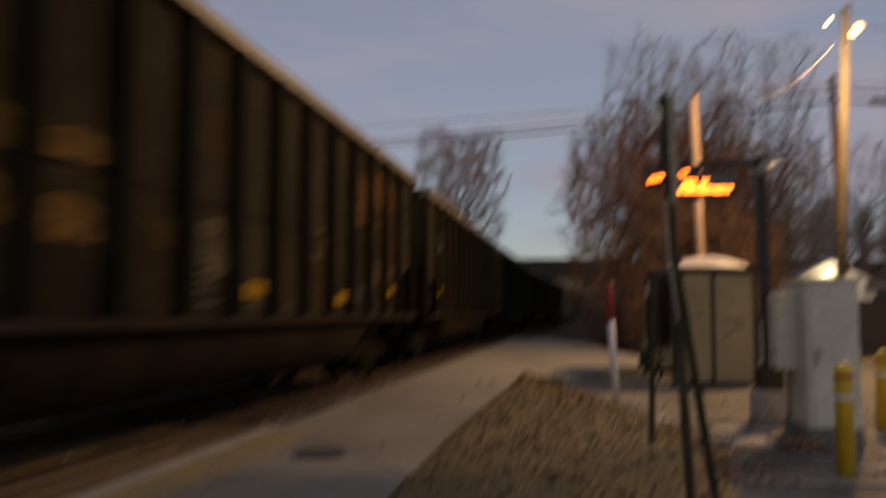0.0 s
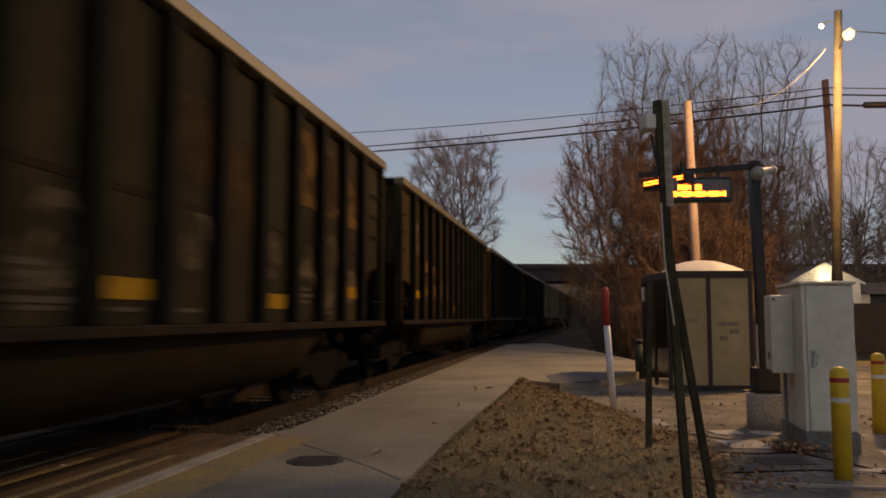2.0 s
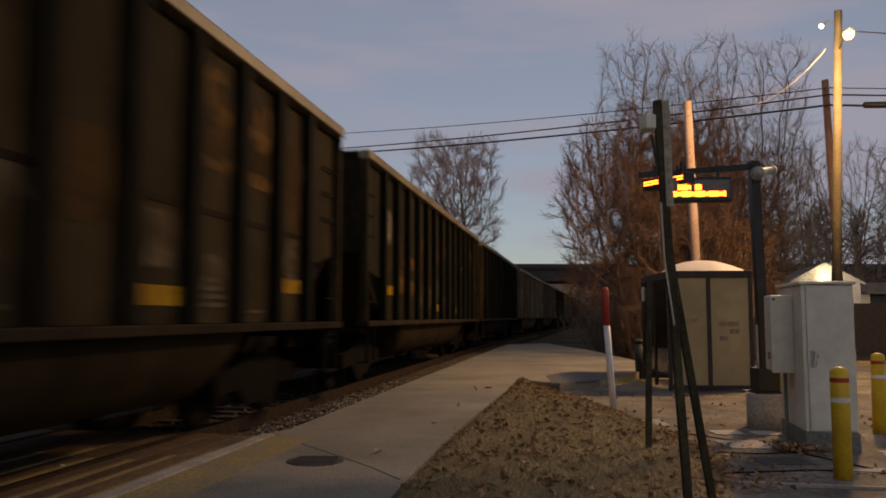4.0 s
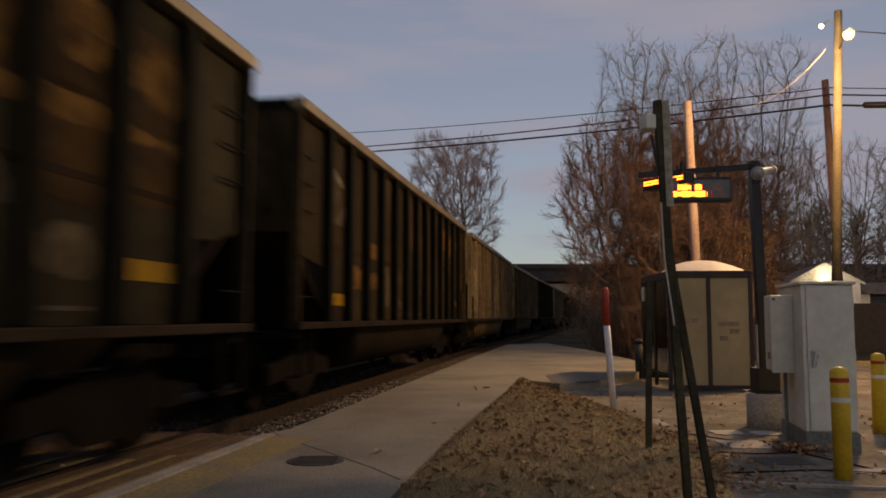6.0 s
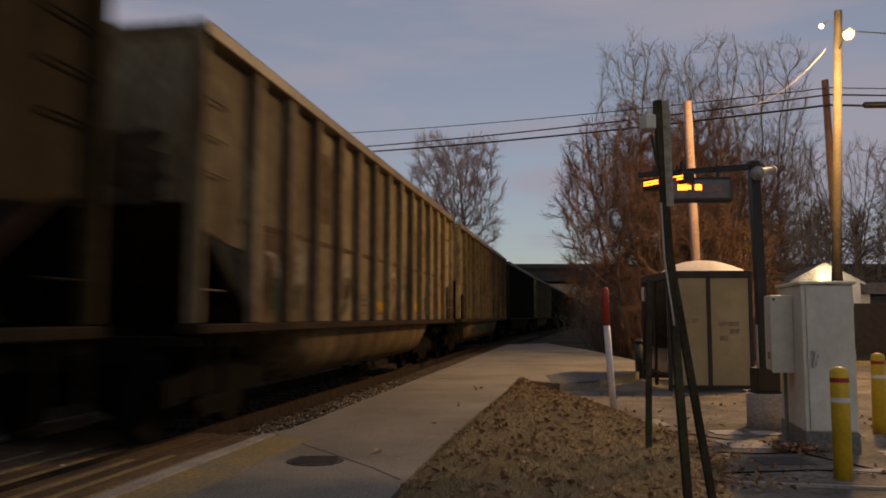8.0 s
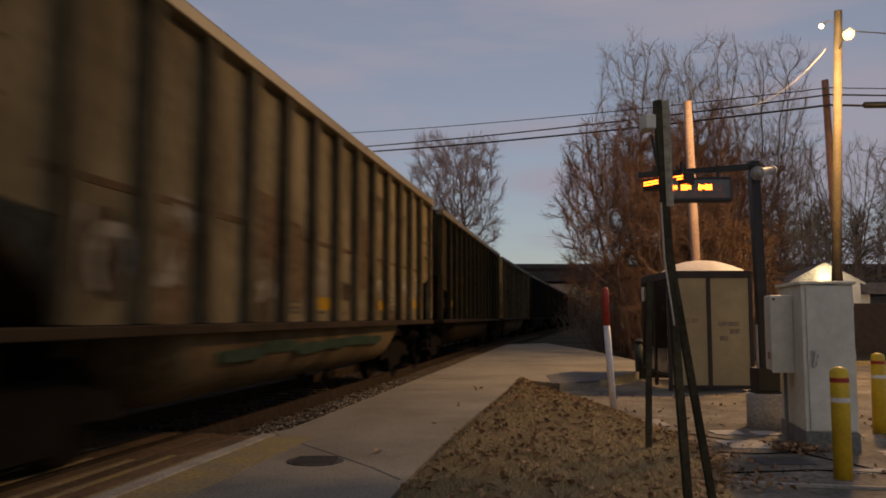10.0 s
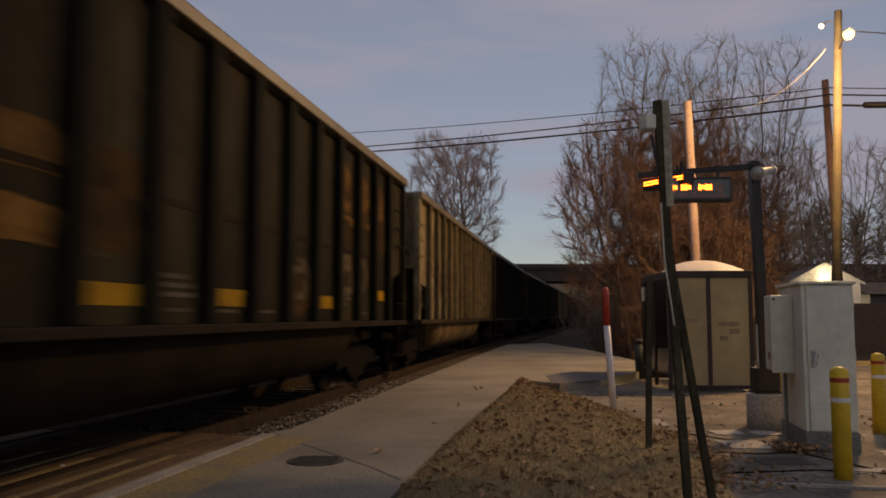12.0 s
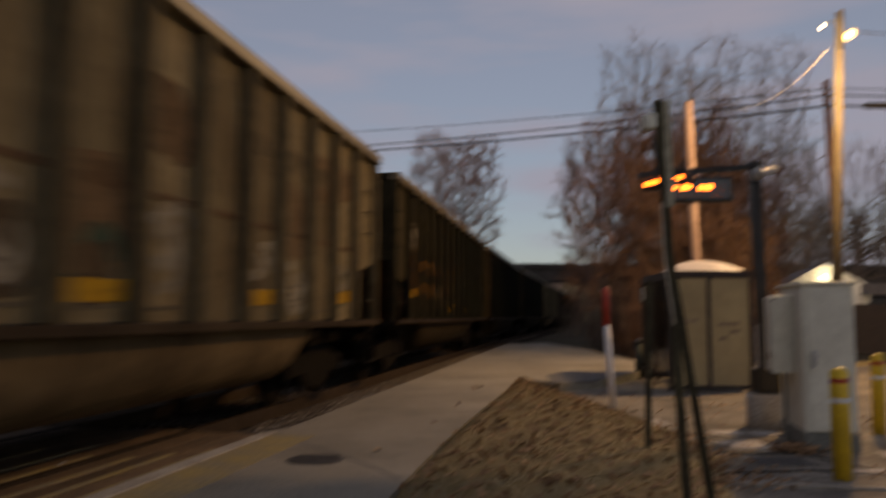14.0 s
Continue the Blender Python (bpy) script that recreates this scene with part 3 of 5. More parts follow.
can = thing("trash_can", "dark green trash can beside the shelter", "trash can", pose(4.52, 18.2, LOT))
part("bin", tube([(0, 0, 0), (0, 0, 0.80)], [0.11, 0.13], 20), M_DARKBIN, can, smooth=True)
part("lid", tube([(0, 0, 0.80), (0, 0, 0.85), (0, 0, 0.9)], [0.14, 0.14, 0.05], 20), M_BLACK, can, smooth=True)

# ---- slabs and kerbs on the lot ----
def worn_slab(seed, x, y, w, d, z, mat, bite=0.16):
    """A slab with a broken, uneven outline."""
    g = np.random.default_rng(seed)
    pts = []
    for i in range(18):
        a = 2 * math.pi * i / 18
        c, q = math.cos(a), math.sin(a)
        f = 1 - g.uniform(0, bite)
        pts.append((x + abs(c) ** 0.45 * math.copysign(1, c) * w / 2 * f, y + abs(q) ** 0.45 * math.copysign(1, q) * d / 2 * f))
    return prism(pts, -0.25, z)


for k, (x, y, w, d) in enumerate(((3.42, 9.68, 0.42, 0.42), (3.88, 9.62, 0.36, 0.36), (3.34, 8.78, 0.62, 0.62))):
    tagged(part("utility_cover", worn_slab(k, x, y, w, d, LOT + 0.012, M_CONCRETE, 0.22), M_CONCRETE), "pale broken concrete cover set in the pavement", "cover", group="utility covers")
tagged(part("utility_cover", box(3.05, 3.55, 7.62, 8.0, -0.2, LOT + 0.008, 0.004), M_IRON), "dark metal utility cover set in the pavement", "cover")
for k, (x, y, w, d) in enumerate(((4.75, 8.05, 0.7, 0.7), (3.9, 7.3, 0.5, 0.3), (4.5, 7.25, 0.9, 0.35), (2.75, 10.6, 0.5, 0.8), (5.6, 7.9, 0.9, 0.6))):
    tagged(part("pale_patch", worn_slab(20 + k, x, y, w, d, LOT + 0.006 + 0.001 * k, M_CONCRETE, 0.35), M_CONCRETE), "pale worn concrete patch in the pavement", "patch", kind="structure")
for k, pts in enumerate((((2.75, 9.9), (3.2, 9.2), (3.7, 8.2), (3.95, 7.4)), ((2.7, 8.35), (3.2, 8.2), (3.8, 8.3)), ((2.5, 7.2), (3.4, 7.35), (4.6, 7.0), (6.2, 7.1)))):
    tagged(part("crack", tube([(x, y, LOT) for x, y in pts], 0.014, 5), M_GEAR), "dark open crack in the pavement", "crack", kind="structure")
tagged(part("kerb_line", bar((2.47, 6.75, LOT), (9.0, 5.55, LOT), 0.05, 0.05), M_KERB), "pale painted kerb line at the lot's edge", "kerb", kind="structure")
tagged(part("kerb_far", bar((9.0, 22.9, LOT + 0.02), (30.0, 24.0, LOT + 0.02), 0.2, 0.2), M_YELLOW_FADED), "yellow painted kerb at the lot's far edge", "kerb", kind="structure")
mh = thing("manhole_cover", "dark iron manhole cover set in the platform", "manhole cover", pose(-1.11, 6.99, 0.0))
part("lid", tube([(0, 0, -0.05), (0, 0, 0.004), (0, 0, 0.008)], [0.25, 0.25, 0.235], 32), M_IRON, mh)
for k in range(-3, 4):
    part("ridge", box(-0.2 + 0.01 * abs(k), 0.2 - 0.01 * abs(k), k * 0.06 - 0.012, k * 0.06 + 0.012, 0.006, 0.011), M_IRON, mh)

# ---- house ----
ho = thing("house", "small white-sided house with a lit gable lamp", "house", pose(17.95, 37.0, LOT - 0.25, 0, 0, -14))
bm = bmesh.new()
pr = [(-1.5, 0), (1.5, 0), (1.5, 3.25), (0, 4.1), (-1.5, 3.25)]
a = [bm.verts.new((x, 0, z)) for x, z in pr]
b = [bm.verts.new((x, 7, z)) for x, z in pr]
bm.faces.new(a)
bm.faces.new(b[::-1])
for i in range(5):
    bm.faces.new((a[i], b[i], b[(i + 1) % 5], a[(i + 1) % 5]))
bmesh.ops.recalc_face_normals(bm, faces=bm.faces)
part("wall", bm, M_SIDING, ho)
for sgn in (-1, 1):
    part("roof", bar((0, 3.72, 4.15), (sgn * 1.72, 3.72, 3.18), 0.08, 6.8), M_ROOF, ho)
    part("bargeboard", bar((0, 0.0, 4.14), (sgn * 1.7, 0.0, 3.18), 0.1, 0.1), M_SIDING, ho)
part("window", box(-0.35, 0.35, -0.04, 0.02, 1.2, 2.2), M_DARKGLASS, ho)
part("porch", box(0.6, 3.2, -1.6, -0.1, 0, 2.25, 0.02), M_BROWN, ho, "dark red lean-to")
part("wing", box(1.51, 2.4, 2.0, 7.0, 0, 2.75), M_GREYBOX, ho, "grey side wing")
part("wing_roof", box(1.76, 6.5, 1.8, 7.2, 2.75, 3.3), M_ROOF, ho)
bm = bmesh.new()
bmesh.ops.create_uvsphere(bm, u_segments=12, v_segments=8, radius=0.08)
part("gable_lamp", bm, M_PORCH, ho, "lit lamp under the gable", at=pose(-0.15, -0.15, 3.55))

# ---- road bridge ----
br = thing("road_bridge", "dark steel girder road bridge over the railway", "bridge", pose(20.0, 131.0, 0, 0, 0, 0))
part("deck", box(-60, 70, -0.5, 9.5, 9.0, 9.8), M_BRIDGE, br)
for y in (0, 3, 6, 9):
    part("girder", box(-60, 70, y - 0.2, y + 0.2, 7.1, 9.0), M_BRIDGE, br)
for x in (-12.5, 9.5):
    part("pier", box(x - 0.6, x + 0.6, 0.3, 9, -0.4, 7.1), M_PIER, br)
part("parapet", box(-60, 70, -0.8, -0.5, 9.3, 10.0), M_BRIDGE, br)

# ---- small things on the platform and crossing ----
blown_leaf = tagged(part("leaf", box(-0.055, 0.055, -0.03, 0.03, 0.0, 0.02, 0.008), M_LEAFDARK, at=pose(0.81, 14.0, 0.003)), "curled dark brown leaf blown along the platform", "leaf")
# stud coloured white to show the glint on the crossing
tagged(part("stud", tube([(-3.22, 6.80, -0.012), (-3.22, 6.80, 0.004)], [0.022, 0.016], 12), M_WHITE), "small stud in the crossing timbers, white for its glint", "stud")
# ---- trees and undergrowth ----
def prisms(name, segs, mat, sides=3):
    """One mesh of tapered twigs: rows of start, end and the radii there."""
    a = np.array([s[0] for s in segs])
    b = np.array([s[1] for s in segs])
    ra, rb = np.array([s[2] for s in segs]), np.array([s[3] for s in segs])
    d = b - a
    d /= np.linalg.norm(d, axis=1)[:, None] + 1e-9
    ref = np.where(np.abs(d[:, 2:3]) < 0.9, np.array([[0, 0, 1.0]]), np.array([[1.0, 0, 0]]))
    u = np.cross(d, ref)
    u /= np.linalg.norm(u, axis=1)[:, None] + 1e-9
    w = np.cross(d, u)
    co = np.zeros((len(segs), 2 * sides, 3))
    for k in range(sides):
        c, s = math.cos(2 * math.pi * k / sides), math.sin(2 * math.pi * k / sides)
        co[:, k] = a + (u * c + w * s) * ra[:, None]
        co[:, sides + k] = b + (u * c + w * s) * rb[:, None]
    base = np.arange(len(segs))[:, None, None] * 2 * sides
    quad = np.array([[k, (k + 1) % sides, sides + (k + 1) % sides, sides + k] for k in range(sides)])[None]
    faces = (base + quad).reshape(-1, 4)
    me = bpy.data.meshes.new("mesh")
    me.from_pydata(co.reshape(-1, 3).tolist(), [], faces.tolist())
    me.materials.append(mat)
    return me


def branching(rng, stems, centre, radii, count, step, drop):
    """Limbs that grow from the stems towards points strewn through a crown; gives the joints, their parents and the radii."""
    far = rng.normal(0, 1, (count, 3))
    far *= (rng.uniform(0, 1, (count, 1)) ** 0.42) / np.linalg.norm(far, axis=1)[:, None]
    far *= 1 + 0.22 * np.sin(far[:, 0:1] * 5 + 1.3) * np.cos(far[:, 2:3] * 4)
    goal = np.array(centre) + far * np.array(radii)
    low = centre[2] - radii[2] * 0.8
    pos, par = [], []
    for k in range(stems):
        a = 2 * math.pi * k / stems + rng.uniform(0, 1.5)
        p = np.array([0.25 * math.cos(a), 0.25 * math.sin(a), -0.2]) * (1.0 if stems > 1 else 0.0) + np.array([0, 0, -0.1])
        d = np.array([math.cos(a), math.sin(a), 0]) * (0.16 if stems > 1 else 0.02) + np.array([centre[0], centre[1], low + 1.5]) / max(low + 1.5, 1.0) * 0.9
        pos.append(p)
        par.append(-1)
        while p[2] < low:
            d = d + rng.normal(0, 0.05, 3)
            p = p + d / np.linalg.norm(d) * step
            pos.append(p)
            par.append(len(pos) - 2)
    nodes = np.array(pos)
    course = np.tile(np.array([[0, 0, 1.0]]), (len(nodes), 1))
    forks = np.zeros(len(nodes), int)
    near = np.full(count, 1e9)
    who = np.zeros(count, int)
    fresh = np.arange(len(nodes))
    alive = np.ones(count, bool)
    for _ in range(90):
        gap = np.linalg.norm(goal[:, None, :] - nodes[None, fresh, :], axis=2)
        best = gap.argmin(axis=1)
        closer = gap[np.arange(count), best] < near
        near[closer], who[closer] = gap[np.arange(count), best][closer], fresh[best[closer]]
        alive &= near > step * 1.3
        if not alive.any():
            break
        pull = np.zeros_like(nodes)
        way = goal[alive] - nodes[who[alive]]
        np.add.at(pull, who[alive], way / np.linalg.norm(way, axis=1)[:, None])
        grown = np.unique(who[alive])
        grown = grown[forks[grown] < 3]
        if not len(grown):
            break
        forks[grown] += 1
        forks = np.concatenate([forks, np.zeros(len(grown), int)])
        d = pull[grown] / (np.linalg.norm(pull[grown], axis=1)[:, None] + 1e-9)
        d = d + 0.9 * course[grown] + rng.normal(0, 0.10, d.shape) + np.array([0, 0, -drop])
        d /= np.linalg.norm(d, axis=1)[:, None]
        course = np.concatenate([course, d])
        fresh = np.arange(len(nodes), len(nodes) + len(grown))
        nodes = np.concatenate([nodes, nodes[grown] + d * step])
        par += grown.tolist()
    return nodes, np.array(par)


def tree(seed, at, centre, radii, label, twig, count=420, stems=1, step=0.34, tip=0.011, fine=3, long=0.6, drop=0.0, leaves=0, leaf_mat=None):
    """A bare tree: limbs filling the crown about centre (from the tree's foot), with fine twigs on the outer ones."""
    rng = np.random.default_rng(seed)
    nodes, par = branching(rng, stems, centre, radii, count, step, drop)
    load = np.full(len(nodes), 0.0)
    for i in range(len(nodes) - 1, -1, -1):
        if load[i] == 0:
            load[i] = tip ** 2.3
        if par[i] >= 0:
            load[par[i]] += load[i]
    r = load ** (1 / 2.3)
    trunks, limbs, crown = {}, [], []
    root = list(range(len(nodes)))
    for i, p in enumerate(par):
        if p >= 0:
            root[i] = root[p]
            (trunks.setdefault(root[i], []) if r[i] > 0.45 * r.max() else limbs if r[i] > 0.2 * r.max() else crown).append((nodes[p], nodes[i], min(r[p], r[i] * 1.15), r[i]))
    ends = [i for i in range(len(nodes)) if par[i] >= 0 and r[i] < 0.024]
    at_n, up_n = nodes[ends], nodes[ends] - nodes[par[ends]]
    up_n = up_n / (np.linalg.norm(up_n, axis=1)[:, None] + 1e-9)
    tips = []
    for _ in range(fine):
        d = up_n + rng.normal(0, 0.36, up_n.shape) + np.array([0, 0, 0.15 - drop])
        d /= np.linalg.norm(d, axis=1)[:, None]
        size = rng.uniform(0.4, 1.0, (len(ends), 1)) * long
        mid = at_n + d * size * 0.5
        e = d + rng.normal(0, 0.16, d.shape)
        end = mid + e / np.linalg.norm(e, axis=1)[:, None] * size * 0.5
        f = d + rng.normal(0, 0.42, d.shape)
        fork = mid + f / np.linalg.norm(f, axis=1)[:, None] * size * 0.45
        for i in range(len(ends)):
            crown.append((at_n[i], mid[i], tip * 0.62, tip * 0.5))
            crown.append((mid[i], end[i], tip * 0.5, tip * 0.3))
            crown.append((mid[i], fork[i], tip * 0.42, tip * 0.28))
        tips.append(end)
    t = thing("tree", label, "tree", pose(*at))
    for trunk in trunks.values():
        part("trunk", prisms("trunk", trunk, M_BARK, 8), M_BARK, t)
    tagged(part("branchwork", prisms("branchwork", limbs, M_BARK, 6), M_BARK, t), kind="stuff")
    tagged(part("crown", prisms("crown", crown, twig, 3), twig, t), kind="stuff")
    if leaves:
        pts = np.concatenate(tips)
        pick = pts[rng.integers(0, len(pts), leaves)] + rng.normal(0, 0.10, (leaves, 3))
        part("dead_leaves", flakes(rng, pick, 0.05, leaf_mat), leaf_mat, t, "clinging dry leaves")
    return t


def flakes(rng, pts, size, mat, flat=0.0):
    """Small folded leaves at points, as one mesh."""
    n = len(pts)
    a = rng.normal(0, 1, (n, 3))
    if flat:
        a[:, 2] *= 1 - flat
    a /= np.linalg.norm(a, axis=1)[:, None]
    b = np.cross(a, rng.normal(0, 1, (n, 3)) * (np.array([1 - flat, 1 - flat, 1.0]) if flat else 1.0))
    b /= np.linalg.norm(b, axis=1)[:, None] + 1e-9
    s = size * rng.uniform(0.6, 1.3, (n, 1))
    nrm = np.cross(a, b)
    co = np.stack([pts - a * s, pts + b * s * 0.6 + nrm * s * 0.35, pts + a * s, pts - b * s * 0.6 + nrm * s * 0.35], axis=1)
    base = np.arange(n)[:, None] * 4
    faces = np.concatenate([base + np.array([[0, 1, 2]]), base + np.array([[0, 2, 3]])])
    me = bpy.data.meshes.new("mesh")
    me.from_pydata(co.reshape(-1, 3).tolist(), [], faces.tolist())
    me.materials.append(mat)
    return me


tree(11, (1.2, 60, -0.3), (-0.2, 0, 10.8), (3.6, 3.2, 4.9), "bare pale-twigged tree beyond the railway", M_PALETWIG, 1700, 1, 0.36, 0.016, 8, 1.15)
tree(12, (10.4, 35, -0.3), (-0.3, 0, 9.6), (3.5, 3.2, 4.7), "tall bare grey-brown tree with a rounded crown behind the shelter", M_TWIG, 1500, 2, 0.27, 0.009, 3, 0.9)
tree(13, (15.0, 38, -0.3), (0.9, 0, 10.0), (2.4, 2.3, 5.4), "tall bare many-stemmed tree behind the lot", M_TWIG, 1000, 4, 0.3, 0.009, 3, 1.0)
tree(21, (14.2, 36, -0.3), (0.0, 0, 6.2), (3.0, 2.4, 3.9), "spreading bare grey-brown tree behind the lot", M_TWIG, 1200, 3, 0.27, 0.009, 3, 0.9)
tree(14, (19.6, 43, -0.3), (0.0, 0, 7.4), (2.4, 2.4, 4.4), "bare grey-brown tree behind the house", M_TWIG, 800, 3, 0.32, 0.010, 3, 1.0)
tree(15, (23.4, 43, -0.3), (0.0, 0, 7.2), (1.9, 2.0, 4.4), "bare slender tree at the lot's far edge", M_TWIG, 600, 2, 0.32, 0.010, 3, 1.0)
tree(22, (26.4, 44, -0.3), (0.0, 0, 6.6), (2.2, 2.0, 4.4), "bare slender tree at the lot's far edge", M_TWIG, 600, 3, 0.32, 0.010, 3, 1.0)
tree(16, (7.2, 29.5, -0.3), (-0.4, 0, 5.3), (2.5, 2.5, 3.4), "spreading reddish-twigged tree at the platform's end", M_REDTWIG, 1700, 4, 0.22, 0.010, 7, 0.7, 0.05)
tree(17, (9.5, 31.5, -0.3), (-0.1, 0, 6.1), (2.9, 2.8, 4.0), "dense reddish-twigged tree at the platform's end", M_REDTWIG, 1700, 4, 0.23, 0.010, 7, 0.75, 0.03)
tree(20, (11.8, 32.5, -0.3), (0.0, 0, 5.2), (2.5, 2.4, 3.7), "dense reddish-twigged tree behind the shelter", M_REDTWIG, 1300, 5, 0.23, 0.010, 7, 0.75, 0.03)
tree(23, (8.4, 27.8, -0.3), (0.0, 0, 3.4), (2.3, 1.8, 2.6), "low dense reddish-twigged tree beside the shelter", M_REDTWIG, 1300, 5, 0.21, 0.010, 7, 0.6, 0.05)
tree(18, (10.2, 27.5, -0.3), (0.0, 0, 3.1), (1.6, 1.4, 1.9), "low tree holding dry orange-brown leaves", M_REDTWIG, 500, 4, 0.18, 0.008, 3, 0.4, 0.03, 3000, M_DEADLEAF)
tree(19, (11.4, 30.0, -0.3), (0.0, 0, 3.5), (1.7, 1.4, 2.1), "low tree holding dry orange-brown leaves", M_REDTWIG, 500, 4, 0.18, 0.008, 3, 0.4, 0.03, 2600, M_DEADLEAF)


def scrub(seed, centre, size, count, tall, mat, name, label):
    """A thicket of thin leaning stems, each with a few side twigs."""
    rng = np.random.default_rng(seed)
    segs = []
    for _ in range(count):
        p = np.array([centre[0] + rng.uniform(-1, 1) * size[0], centre[1] + rng.uniform(-1, 1) * size[1], -0.3])
        d = np.array([rng.normal(0, 0.35), rng.normal(0, 0.35), 1.0])
        r, hgt = rng.uniform(0.008, 0.02), tall * rng.uniform(0.5, 1.1)
        for i in range(4):
            e = p + d / np.linalg.norm(d) * hgt / 4
            segs.append((p, e, r, r * 0.75))
            for _k in range(3):
                sd = d + rng.normal(0, 0.7, 3)
                f = p + (e - p) * rng.uniform(0, 1)
                g = f + sd / np.linalg.norm(sd) * hgt * rng.uniform(0.12, 0.32)
                segs.append((f, g, r * 0.6, r * 0.4))
            p, r = e, r * 0.75
            d = d + rng.normal(0, 0.25, 3) * np.array([1, 1, 0.3])
    tagged(part(name, prisms(name, segs, mat, 3), mat), label, "undergrowth", kind="stuff")


scrub(31, (8.6, 31.0), (2.0, 6.0), 420, 3.2, M_REDTWIG, "undergrowth", "tangled reddish bare undergrowth beside the platform")
scrub(32, (13.5, 52.0), (4.0, 16.0), 520, 4.0, M_TWIG, "undergrowth", "tangled dark bare undergrowth along the railway")
scrub(33, (10.6, 33.0), (2.2, 3.0), 120, 2.6, M_TWIG, "undergrowth", "tangled dark bare undergrowth behind the shelter")


def far_wood(seed, spots, tall, mat, label):
    """Distant bare trees, too many to count, in one mesh."""
    rng = np.random.default_rng(seed)
    segs = []
    for x, y, z in spots:
        hgt = tall * rng.uniform(0.7, 1.15)
        top = np.array([x + rng.normal(0, 0.5), y, z + hgt])
        foot = np.array([x, y, z - 0.4])
        segs.append((foot, top, 0.16, 0.04))
        for _ in range(26):
            f = rng.uniform(0.3, 0.97)
            p = foot + (top - foot) * f
            d = np.array([rng.normal(0, 0.7), rng.normal(0, 0.7), rng.uniform(0.4, 1.1)])
            e = p + d * hgt * 0.22 * (1.1 - f * 0.6)
            segs.append((p, e, 0.05, 0.025))
            for _k in range(4):
                g = p + (e - p) * rng.uniform(0.3, 1)
                segs.append((g, g + (d + rng.normal(0, 0.6, 3)) * hgt * 0.08, 0.03, 0.018))
    tagged(part("far_wood", prisms("wood", segs, mat, 3), mat), label, "woodland", kind="stuff")


def hill(x, y):
    """Height of the wooded rise behind the lot."""
    return -0.3 + 6.5 * max(0.0, min(1.0, (y - 48) / 50)) * max(0.0, min(1.0, (x - 20 - (y - 48) * 0.15) / 14))


bm = bmesh.new()
grid = [[bm.verts.new((14 + 6 * i, 46 + 6 * j, hill(14 + 6 * i, 46 + 6 * j) - 0.05)) for j in range(16)] for i in range(24)]
for i in range(23):
    for j in range(15):
        bm.faces.new((grid[i][j], grid[i + 1][j], grid[i + 1][j + 1], grid[i][j + 1]))
tagged(part("hillside", bm, M_GROUND, smooth=True), "dark wooded rise behind the lot", "hill", kind="structure")
rng = np.random.default_rng(5)
far_wood(41, [(x, y, hill(x, y)) for x, y in zip(rng.uniform(24, 90, 110), rng.uniform(56, 110, 110))], 9.0, M_TWIG, "far bare woodland on the rise")
far_wood(42, [(x, y, -0.3) for x, y in zip(rng.uniform(28, 60, 60), rng.uniform(128, 150, 60))], 12.0, M_TWIG, "far bare woodland by the bridge")
far_wood(43, [(x, y, -0.3) for x, y in zip(rng.uniform(-60, 6, 60), rng.uniform(100, 170, 60))], 10.0, M_TWIG, "far bare woodland across the railway")
far_wood(45, [(x, y, -0.3) for x, y in zip(rng.uniform(6, 25, 90), rng.uniform(160, 200, 90))], 9.0, M_PALETWIG, "far pale woodland beyond the bridge")
far_wood(44, [(x, y, -0.3) for x, y in zip(rng.uniform(19, 30, 26), rng.uniform(70, 124, 26))], 8.0, M_REDTWIG, "far bare reddish trees along the railway")

# bank and scrub added across the railway to block sky light below the cars
bm = bmesh.new()
grid = [[bm.verts.new((*beside(-60 + 8 * i, -2.95 - 1.5 * j), -0.33 + 1.5 * j + 0.3 * noise.noise((i * 0.7, j, 3)) * (j > 0))) for j in range(5)] for i in range(24)]
for i in range(23):
    for j in range(4):
        bm.faces.new((grid[i][j], grid[i + 1][j], grid[i + 1][j + 1], grid[i][j + 1]))
bmesh.ops.recalc_face_normals(bm, faces=bm.faces)
tagged(part("bank", bm, M_BANK, smooth=True), "added dark bank across the railway that blocks the sky", "embankment", kind="structure")
scrub(34, (-10.5, 14.0), (1.8, 26.0), 500, 3.4, M_TWIG, "undergrowth", "added tangled undergrowth across the railway that blocks the sky")
scrub(35, (-3.0, 50.0), (3.0, 20.0), 400, 3.4, M_TWIG, "undergrowth", "added tangled undergrowth across the railway that blocks the sky")

bm = bmesh.new()
grid = [[bm.verts.new((-20 + 10 * i, 205 + 10 * j, -0.33 + (0, 9.0, 15.5)[j] + 0.8 * noise.noise((i * 0.8, j, 9)) * (j > 0))) for j in range(3)] for i in range(12)]
for i in range(11):
    for j in range(2):
        bm.faces.new((grid[i][j], grid[i + 1][j], grid[i + 1][j + 1], grid[i][j + 1]))
tagged(part("hillside", bm, M_SOIL, smooth=True), "brown hillside beyond the bridge", "hill", kind="structure")

